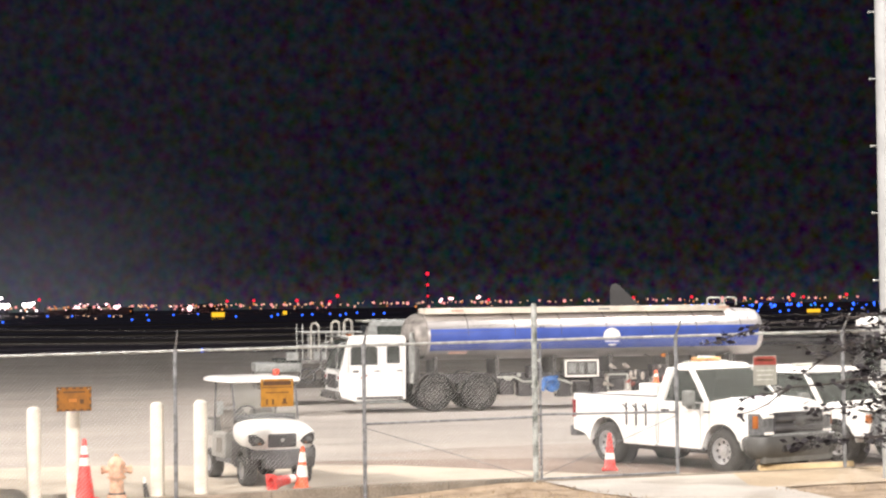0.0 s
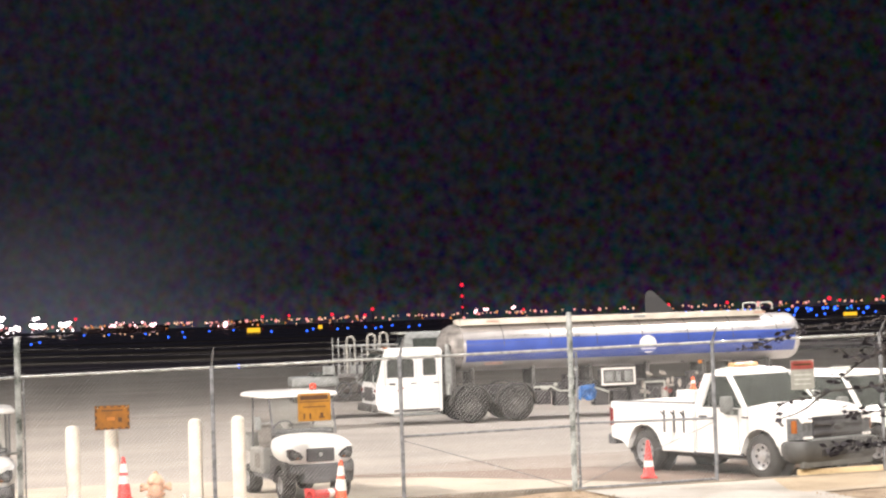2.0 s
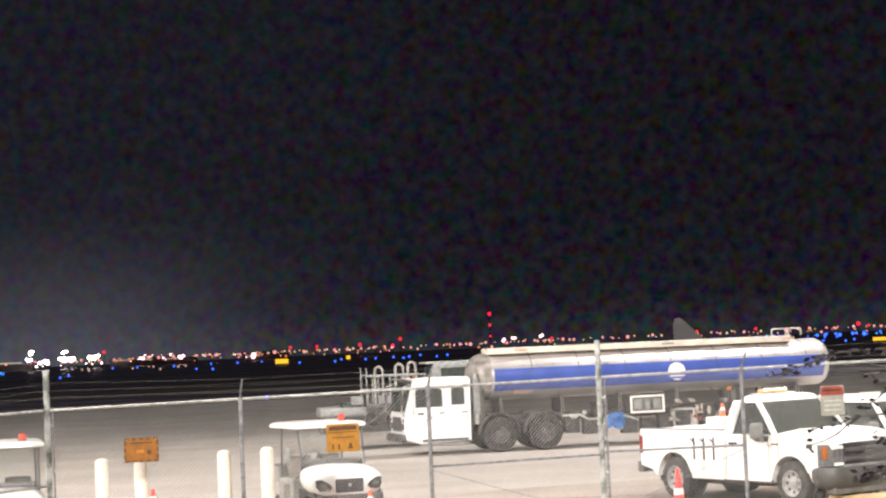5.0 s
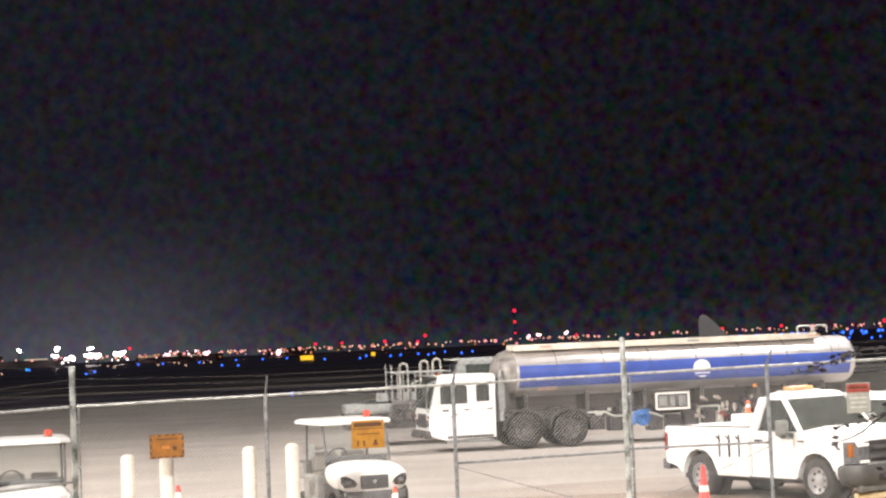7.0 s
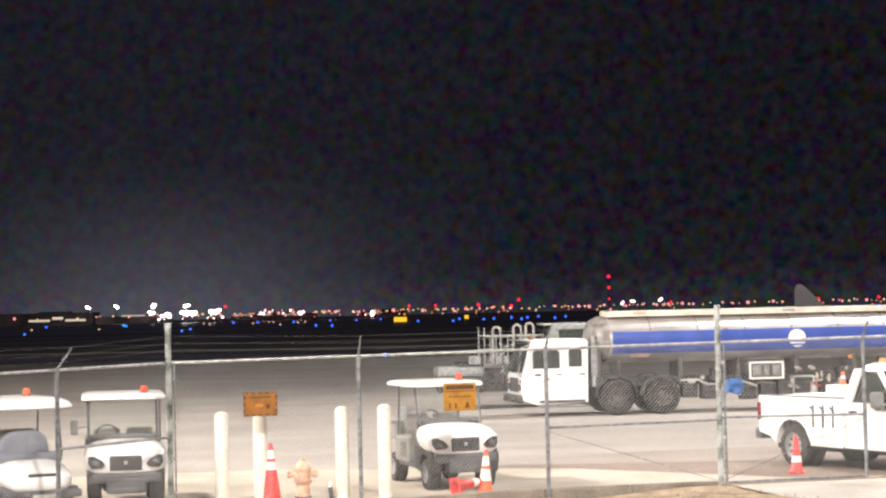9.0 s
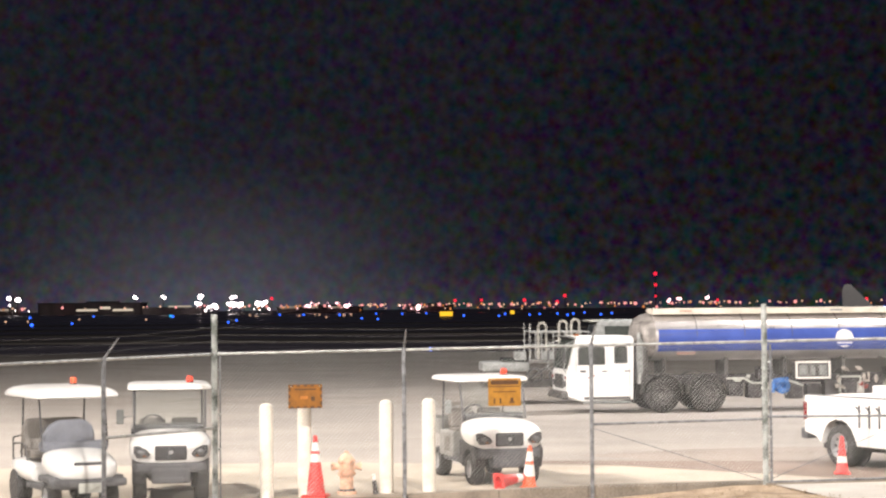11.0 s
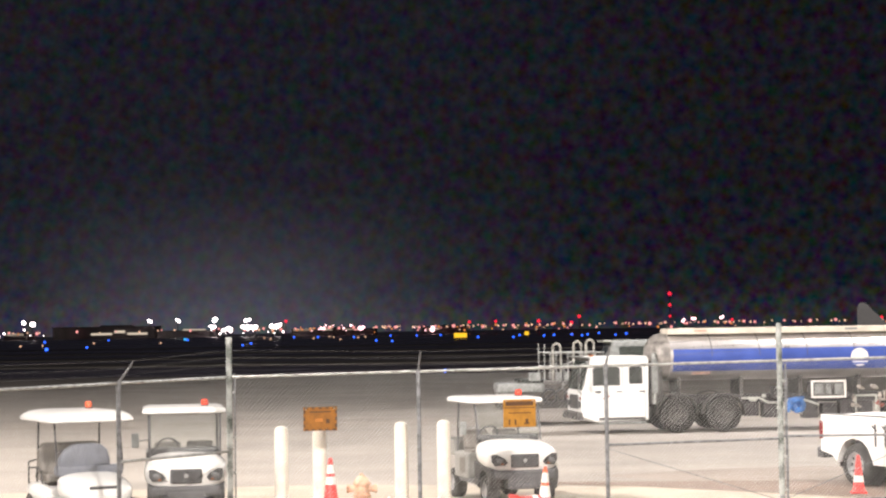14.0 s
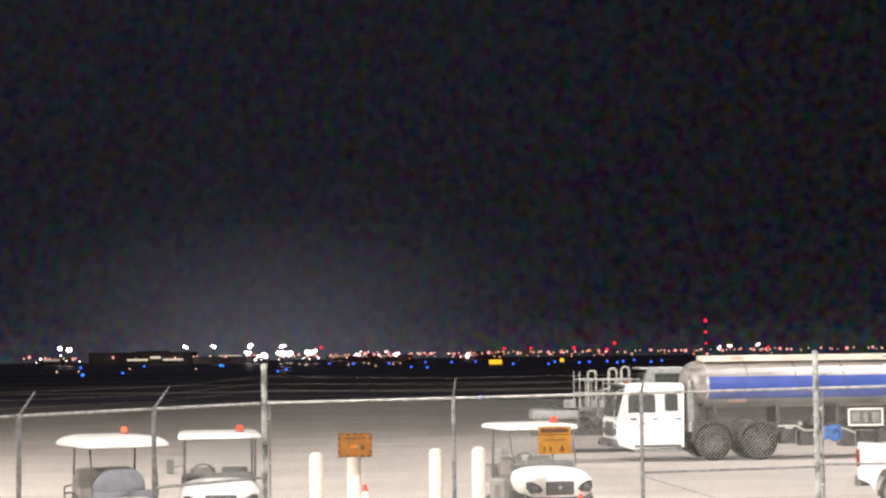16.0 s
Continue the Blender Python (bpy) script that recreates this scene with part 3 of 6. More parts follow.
def utility_cart(m, label, tint_bed, mirror=False):
    c = thing("utility_cart", m, label, "utility cart", "carts parked inside the fence")
    for x in (-0.49, 0.49):
        for y in (-1.0, 1.0):
            wheel(c, (x, y, 0.27), 0.27, 0.22, 1 if x > 0 else -1, 0.55, RIM, 0)
    cowl = part("cowl", loft(bmesh.new(), [oval_ring(-1.44, 0.96, 0.66, 0.91), oval_ring(-1.41, 1.14, 0.61, 0.99), oval_ring(-1.30, 1.27, 0.58, 1.05), oval_ring(-1.05, 1.32, 0.60, 1.10), oval_ring(-0.80, 1.30, 0.64, 1.13), oval_ring(-0.52, 1.20, 0.70, 1.13)]), WHITE, c, "glossy white front cowl")
    smooth(cowl, 60)
    part("grille", box(bmesh.new(), (0.50, 0.06, 0.23), (0, -1.435, 0.79), 0.02), BLACK, cowl)
    bm = bmesh.new()
    for k in range(5):
        box(bm, (0.44, 0.02, 0.012), (0, -1.468, 0.71 + 0.04 * k))
    part("grille_bar", bm, GREYPL, cowl)
    part("emblem", spin(bmesh.new(), [(0.035, 0), (0.03, 0.012), (0, 0.014)], 14, Matrix.Translation((0, -1.466, 0.80)) @ Matrix.Rotation(radians(90), 4, "X")), RIM, cowl)
    for s in (-1, 1):
        bm = bmesh.new()
        outline = [(0.32, 0.77), (0.37, 0.72), (0.53, 0.71), (0.585, 0.79), (0.58, 0.90), (0.50, 0.91), (0.37, 0.84)]
        a = [bm.verts.new((s * x, -1.495 + 0.26 * (x - 0.32), z)) for x, z in outline]
        b = [bm.verts.new((s * x, -1.30, z)) for x, z in outline]
        bm.faces.new(a)
        bm.faces.new(b[::-1])
        for k in range(len(a)):
            bm.faces.new((a[k], b[k], b[(k + 1) % 7], a[(k + 1) % 7]))
        lamp = part("headlight", bm, BLACK, cowl, "dark-rimmed headlight")
        part("lens", ball(bmesh.new(), (s * 0.455, -1.458, 0.80), 0.055, 12, 8, (1.3, 0.35, 0.8)), LAMPGLASS, lamp)
        part("indicator", ball(bmesh.new(), (s * 0.41, -1.472, 0.745), 0.018, 8, 6, (1.5, 0.4, 0.8)), AMBERD, lamp)
    bm = bmesh.new()
    box(bm, (1.10, 0.34, 0.16), (0, -1.30, 0.56), 0.05)
    box(bm, (0.62, 0.30, 0.26), (0, -1.33, 0.44), 0.05)
    box(bm, (0.40, 0.10, 0.10), (0, -1.45, 0.36), 0.03)
    part("bumper", bm, GREYPL, c, "dark grey plastic front bumper")
    for s in (-1, 1):
        bm = bmesh.new()
        side_plate(bm, [(-1.42, 0.62), (-1.42, 0.50)] + arch(-1.0, 0.30, 0.33)[::-1] + [(-0.62, 0.34), (-0.45, 0.34), (-0.45, 0.74), (-1.30, 0.70)], s * 0.42, s * 0.61, 0.015)
        part("fender", bm, BLACK, c)
    part("floor_pan", box(bmesh.new(), (1.16, 1.35, 0.09), (0, -0.05, 0.38), 0.02), GREYPL, c)
    body = part("body", box(bmesh.new(), (1.20, 0.85, 0.46), (0, 0.42, 0.63), 0.05), tint_bed, c, "pale grey side panels under the seat")
    for s in (-1, 1):
        part("panel", box(bmesh.new(), (0.012, 0.32, 0.26), (s * 0.605, 0.30, 0.63), 0.01), SEAT, body)
    bm = bmesh.new()
    box(bm, (1.24, 1.15, 0.05), (0, 1.32, 0.80), 0.01)
    for x in (-0.61, 0.61):
        box(bm, (0.04, 1.15, 0.26), (x, 1.32, 0.92), 0.012)
    for y in (0.76, 1.88):
        box(bm, (1.24, 0.04, 0.26), (0, y, 0.92), 0.012)
    part("cargo_bed", bm, tint_bed, c, "pale grey tipping cargo bed")
    part("chassis", box(bmesh.new(), (0.7, 2.3, 0.12), (0, 0.35, 0.36), 0.02), BLACK, c)
    part("seat", box(bmesh.new(), (1.06, 0.46, 0.13), (0, 0.28, 0.84), 0.05), SEAT, c)
    for s in (-1, 1):
        part("backrest", box(bmesh.new(), (0.44, 0.13, 0.36), (s * 0.27, 0.57, 1.06), 0.06, Matrix.Rotation(radians(-8), 4, "X"), 3), SEAT, c, "rounded taupe seat back")
    part("dashboard", box(bmesh.new(), (1.10, 0.22, 0.20), (0, -0.48, 1.10), 0.05), BLACK, c)
    bm = bmesh.new()
    ring_bar(bm, (-0.27, -0.22, 1.20), 0.17, 0.014, Matrix.Rotation(radians(-55), 4, "X"))
    rod(bm, (-0.27, -0.22, 1.20), (-0.27, -0.46, 1.02), 0.02)
    part("steering_wheel", bm, BLACK, c)
    for s in (-1, 1):
        part("roof_post", rod(bmesh.new(), (s * 0.57, -0.60, 1.10), (s * 0.58, -0.42, 1.77), 0.019, 8), GREYPL, c)
        part("roof_post", rod(bmesh.new(), (s * 0.57, 0.70, 0.85), (s * 0.56, 0.62, 1.77), 0.019, 8), GREYPL, c)
    screen = part("windscreen", side_plate(bmesh.new(), [(-0.605, 1.14), (-0.599, 1.14), (-0.439, 1.75), (-0.445, 1.75)], -0.55, 0.55), CLEAR, c, "clear upright windscreen")
    screen.visible_shadow = False
    roof = canopy(c, 1.36, -0.56, 1.15, 1.745, 0.09, 0.012)
    beacon(roof, 0.34, -0.1, 1.835, REDLENS, 0.06)
    if mirror:
        bm = bmesh.new()
        rod(bm, (-0.575, -0.53, 1.34), (-0.80, -0.46, 1.30), 0.010)
        box(bm, (0.12, 0.05, 0.24), (-0.80, -0.45, 1.32), 0.022)
        part("mirror", bm, PALEG, c, "pale grey side mirror")
    return c


utility_cart(pose(-8.29, 30.88, 0, 0, 0, 16), "white utility cart with red beacon parked by the gate post", GREYPL, True)
utility_cart(pose(-3.33, 33.82, 0, 0, 0, 23), "white utility cart with taupe seats, parked behind the bollards", mat("pale_grey_panel", (0.24, 0.235, 0.22), 0.6, vary=0.12, scale=4), True)


def golf_cart(m):
    c = thing("golf_cart", m, "white two-seat golf cart with domed canopy and orange beacon", "golf cart", "carts parked inside the fence")
    for x in (-0.45, 0.45):
        for y in (-0.83, 0.83):
            wheel(c, (x, y, 0.225), 0.225, 0.20, 1 if x > 0 else -1, 0.58, RIM, 0)
    cowl = part("cowl", loft(bmesh.new(), [oval_ring(-1.30, 0.62, 0.52, 0.66), oval_ring(-1.25, 0.86, 0.47, 0.74), oval_ring(-1.10, 1.00, 0.45, 0.81), oval_ring(-0.85, 1.06, 0.47, 0.88), oval_ring(-0.62, 1.06, 0.50, 0.93), oval_ring(-0.48, 1.02, 0.55, 0.93)]), WHITE, c, "rounded glossy white front cowl")
    smooth(cowl, 60)
    part("emblem", box(bmesh.new(), (0.44, 0.03, 0.045), (0, -1.262, 0.73), 0.01, Matrix.Rotation(radians(-35), 4, "X")), BLACK, cowl, "dark slot badge on the cowl")
    bm = bmesh.new()
    box(bm, (1.18, 0.30, 0.13), (0, -1.20, 0.44), 0.05)
    for s in (-1, 1):
        box(bm, (0.26, 0.62, 0.10), (s * 0.46, -0.86, 0.49), 0.04)
    part("bumper", bm, GREYPL, c, "grey plastic bumper and wheel guards")
    part("plate", box(bmesh.new(), (0.40, 0.015, 0.15), (0.02, -1.36, 0.37), 0.006), PLATE, c, "blank pale plate under the bumper")
    part("floor_pan", box(bmesh.new(), (1.10, 1.0, 0.08), (0, -0.2, 0.33), 0.02), GREYPL, c)
    body = part("body", loft(bmesh.new(), [oval_ring(0.02, 1.08, 0.34, 0.66), oval_ring(0.25, 1.18, 0.32, 0.72), oval_ring(0.75, 1.20, 0.36, 0.74), oval_ring(1.15, 1.12, 0.42, 0.72), oval_ring(1.28, 0.9, 0.48, 0.68)]), WHITE, c, "white rear body")
    smooth(body, 60)
    # black discs on the closed body imitate the shaded hollows round the rear wheels
    for s in (-1, 1):
        part("wheel_opening_shade", rod(bmesh.new(), (s * 0.52, 0.83, 0.26), (s * 0.606, 0.83, 0.26), 0.27, 20), BLACK, body)
    part("seat", box(bmesh.new(), (1.05, 0.5, 0.13), (0, 0.32, 0.80), 0.05), SEAT, c)
    part("backrest", loft(bmesh.new(), [[(x, 0.60 + lean + y, z) for x, y in rounded(w, d, 0.07)] for w, d, z, lean in ((0.98, 0.30, 0.84, -0.04), (1.04, 0.30, 0.92, -0.02), (1.02, 0.22, 1.22, 0.05), (0.90, 0.16, 1.32, 0.07), (0.80, 0.08, 1.34, 0.07))]), SEAT, c, "taupe padded seat back")
    part("dashboard", box(bmesh.new(), (1.06, 0.22, 0.16), (0, -0.46, 0.95), 0.05), SEATG, c)
    cover = part("folded_screen", loft(bmesh.new(), [[(x - 0.06 + shift, -0.40 + y, z) for x, y in rounded(w, 0.12, 0.055)] for w, z, shift in ((0.80, 0.92, 0), (0.84, 1.00, 0), (0.82, 1.14, 0.0), (0.70, 1.26, 0.02), (0.50, 1.34, 0.03), (0.34, 1.36, 0.03))]), SEATG, c, "folded blue-grey vinyl screen")
    smooth(cover, 60)
    bm = bmesh.new()
    ring_bar(bm, (-0.26, -0.16, 1.14), 0.17, 0.014, Matrix.Rotation(radians(-55), 4, "X"))
    rod(bm, (-0.26, -0.16, 1.14), (-0.26, -0.42, 0.95), 0.02)
    part("steering_wheel", bm, BLACK, c)
    for s in (-1, 1):
        part("roof_post", rod(bmesh.new(), (s * 0.52, -0.55, 0.95), (s * 0.52, -0.38, 1.73), 0.016, 8), BLACK, c)
        part("roof_post", rod(bmesh.new(), (s * 0.50, 0.72, 0.72), (s * 0.50, 0.62, 1.73), 0.016, 8), BLACK, c)
        bm = bmesh.new()
        pts = [(s * 0.56, 0.18, 0.72), (s * 0.575, 0.24, 0.94), (s * 0.575, 0.42, 0.97), (s * 0.56, 0.56, 0.80)]
        for a, b in zip(pts, pts[1:]):
            rod(bm, a, b, 0.014)
        part("hip_rail", bm, BLACK, c)
    bm = bmesh.new()
    pts = [(-0.45, 1.2, 0.62), (-0.45, 1.45, 0.66), (-0.45, 1.45, 1.0), (-0.45, 1.0, 1.05)]
    for k, s in ((0, 1), (1, -1)):
        q = [(x * s, y, z) for x, y, z in pts]
        for a, b in zip(q, q[1:]):
            rod(bm, a, b, 0.014)
    rod(bm, (-0.45, 1.45, 0.9), (0.45, 1.45, 0.9), 0.014)
    part("bag_rack", bm, BLACK, c)
    roof = canopy(c, 1.36, -0.74, 1.24, 1.70, 0.10, 0.085)
    beacon(roof, 0.18, 0.15, 1.875, ORANGE, 0.055)


golf_cart(pose(-9.52, 29.19, 0, 0, 0, 34))


# ---- road vehicles ----
MIRRORG = mat("mirror_housing", (0.16, 0.165, 0.16), 0.5, vary=0.15)

def estate_car(name, m, label, category, group):
    """A high estate car, nose along -y."""
    v = thing(name, m, label, category, group)
    roof_z = 1.76
    belt = 1.08
    tail = 2.35
    cab_end = tail - 0.12
    fa, ra, wz, wr = -1.55, 1.55, 0.375, 0.375
    for x in (-0.84, 0.84):
        for y in (fa, ra):
            wheel(v, (x, y, wz), wr, 0.26, 1 if x > 0 else -1, 0.60, RIM, 8)
    hood = belt + 0.0
    front = -2.44
    outline = [(front + 0.10, 0.56)] + [(fa - 0.47, 0.54)] + arch(fa, wz + 0.04, 0.46)[::-1] + [(fa + 0.47, 0.39)]
    outline += [(ra - 0.47, 0.46)] + arch(ra, wz + 0.04, 0.45)[::-1] + [(tail - 0.05, 0.55), (tail, 0.9), (tail - 0.06, belt), (-1.12, belt), (-1.9, hood - 0.06), (front + 0.14, hood - 0.16), (front + 0.03, hood - 0.28)]
    # flanks with real wheel openings; the middle is a narrower block so that the openings are deep
    for s in (-1, 1):
        bm = side_plate(bmesh.new(), outline, s * 0.62, s * 0.985, 0.03)
        part("flank", bm, WHITE, v, "white body side")
    core = [(front + 0.08, 0.62), (cab_end, 0.55), (cab_end, belt), (-1.12, belt), (-1.2, belt + 0.02), (-1.9, hood - 0.02), (front + 0.12, hood - 0.12)]
    part("engine_bay", side_plate(bmesh.new(), core, -0.62, 0.62), WHITE, v)
    bonnet = part("bonnet", loft(bmesh.new(), [[(x, -1.78 + y, z) for x, y in rounded(w, d, 0.10)] for w, d, z in ((1.80, 1.24, hood - 0.06), (1.74, 1.18, hood + 0.035), (1.56, 1.04, hood + 0.06))]), WHITE, v, "white bonnet")
    smooth(bonnet, 50)
    # cabin: roof, pillars, glass
    y_base0, y_roof0 = -1.18, -0.58
    y_roof1, y_base1 = cab_end - 0.28, cab_end
    wb, wr_ = 1.80, 1.50
    roof = part("roof", loft(bmesh.new(), [[(x, (y_roof0 + y_roof1) / 2 + y, z) for x, y in rounded(wr_ * f, (y_roof1 - y_roof0) * g, 0.09)] for f, g, z in ((1.03, 1.05, roof_z - 0.10), (1.03, 1.05, roof_z - 0.06), (0.98, 1.0, roof_z - 0.015), (0.84, 0.85, roof_z))]), WHITE, v, "white cab roof")
    smooth(roof, 50)
    for s in (-1, 1):
        xb, xr = s * wb / 2, s * wr_ / 2
        for yb, yr, w in ((y_base0 + 0.03, y_roof0, 0.05), (0.32, 0.36, 0.05), (1.25, 1.15, 0.05), (y_base1 - 0.04, y_roof1, 0.07)):
            bm = bmesh.new()
            loft(bm, [[(xb + dx, yb + dy, belt - 0.04) for dx, dy in ((-w * .6, -w), (w * .3, -w), (w * .3, w), (-w * .6, w))], [(xr + dx, yr + dy, roof_z - 0.07) for dx, dy in ((-w * .6, -w), (w * .3, -w), (w * .3, w), (-w * .6, w))]])
            part("pillar", bm, WHITE, v)
        bm = bmesh.new()
        q = [(xb - s * 0.02, y_base0 + 0.03, belt), (xr - s * 0.02, y_roof0, roof_z - 0.08), (xr - s * 0.02, y_roof1, roof_z - 0.08), (xb - s * 0.02, y_base1 - 0.04, belt)]
        loft(bm, [q, [(x - s * 0.006, y, z) for x, y, z in q]])
        part("side_window", bm, CABGLASS, v, "dark side window")
        part("door_seam", box(bmesh.new(), (0.006, 0.016, 0.70), (s * 0.988, 0.36, 0.86)), BLACK, v)
        part("door_seam", box(bmesh.new(), (0.006, 0.014, 0.66), (s * 0.988, -1.06, 0.86)), BLACK, v)
        part("door_handle", box(bmesh.new(), (0.05, 0.20, 0.035), (s * 0.995, 0.1, belt - 0.12), 0.012), BLACK, v)
        mm = bmesh.new()
        box(mm, (0.25, 0.14, 0.26), (s * 1.12, -0.88, belt + 0.10), 0.06)
        rod(mm, (s * 0.92, -0.91, belt + 0.04), (s * 1.10, -0.89, belt + 0.06), 0.025)
        part("mirror", mm, MIRRORG, v, "grey-backed door mirror")
        lamp = part("headlight", box(bmesh.new(), (0.30, 0.10, 0.27), (s * 0.80, front + 0.06, 0.86), 0.02), LAMPGLASS, v, "square clear headlight")
        part("indicator", box(bmesh.new(), (0.07, 0.13, 0.16), (s * 0.962, front + 0.10, 0.86), 0.02), AMBERD, lamp, "amber corner indicator")
        part("tail_light", box(bmesh.new(), (0.15, 0.10, 0.34), (s * 0.925, tail - 0.02, 1.02), 0.015), TAILRED, v, "red tail light")
        part("wiper", rod(bmesh.new(), (s * 0.1, -1.22, belt + 0.05), (s * 0.1 + 0.5, -1.12, belt + 0.10), 0.008), BLACK, v)
    for nm, yb, yr, lab in (("windscreen", y_base0, y_roof0, "dark raked windscreen"), ("rear_window", y_base1, y_roof1, "dark rear window")):
        bm = bmesh.new()
        q = [(-wb / 2 + 0.05, yb, belt + 0.01), (wb / 2 - 0.05, yb, belt + 0.01), (wr_ / 2 - 0.04, yr, roof_z - 0.08), (-wr_ / 2 + 0.04, yr, roof_z - 0.08)]
        loft(bm, [q, [(x, y + 0.006, z) for x, y, z in q]])
        part(nm, bm, CABGLASS, v, lab)
    bm = bmesh.new()
    box(bm, (1.5, 0.30, 0.10), (0, -0.98, belt + 0.02), 0.03)
    for x in (-0.4, 0.4):
        box(bm, (0.5, 0.14, 0.62), (x, -0.15, belt + 0.12), 0.05)
    part("interior", bm, BLACK, v, "dark dashboard and seats")
    grille = part("grille", box(bmesh.new(), (1.28, 0.09, 0.34), (0, front + 0.05, 0.84), 0.03), BLACK, v, "black front grille")
    for z in (0.86, 0.95, 1.04):
        part("grille_bar", box(bmesh.new(), (1.24, 0.05, 0.035), (0, front - 0.005, z - 0.11), 0.01), BLACK, grille)
    part("emblem", ball(bmesh.new(), (0, front - 0.035, 0.84), 0.07, 12, 6, (1.6, 0.25, 0.75)), GREYPL, grille)
    bm = bmesh.new()
    box(bm, (1.94, 0.24, 0.24), (0, front - 0.02, 0.66), 0.06)
    box(bm, (1.60, 0.20, 0.20), (0, front + 0.03, 0.46), 0.05)
    part("bumper", bm, GREYPL, v, "grey front bumper with dark valance")
    part("underbody", box(bmesh.new(), (1.5, 4.3, 0.16), (0, 0.1, 0.46), 0.03), BLACK, v)
    for s in (-1, 1):
        for y in (fa, ra):
            part("wheel_arch", rod(bmesh.new(), (s * 0.60, y, wz + 0.05), (s * 0.64, y, wz + 0.05), 0.50, 20), BLACK, v)
    part("light_bar", box(bmesh.new(), (0.5, 0.14, 0.06), (0, 0.2, roof_z + 0.03), 0.02), PLATE, v, "pale roof light bar")
    part("tailgate", box(bmesh.new(), (1.6, 0.05, 0.7), (0, tail - 0.02, 0.85), 0.02), WHITE, v)
    return v


def hood_ring(y, w, z_edge, z_crown, zb=1.0, n=14):
    """A crowned section across the bonnet at y."""
    top_line = [(w / 2 * u, y, z_edge + (z_crown - z_edge) * (1 - abs(u) ** 3.2)) for u in (1 - 2 * k / n for k in range(n + 1))]
    return [(-w / 2 * 0.97, y, zb), (w / 2 * 0.97, y, zb)] + top_line


GRILLEG = mat("grey_grille_plastic", (0.085, 0.085, 0.09), 0.5, vary=0.2, scale=6)
CORNERG = mat("pale_bumper_corner", (0.14, 0.14, 0.13), 0.6, vary=0.15, scale=4)
BUMPERG = mat("grey_bumper_plastic", (0.078, 0.078, 0.076), 0.55, vary=0.15, scale=3, bump=0.1)


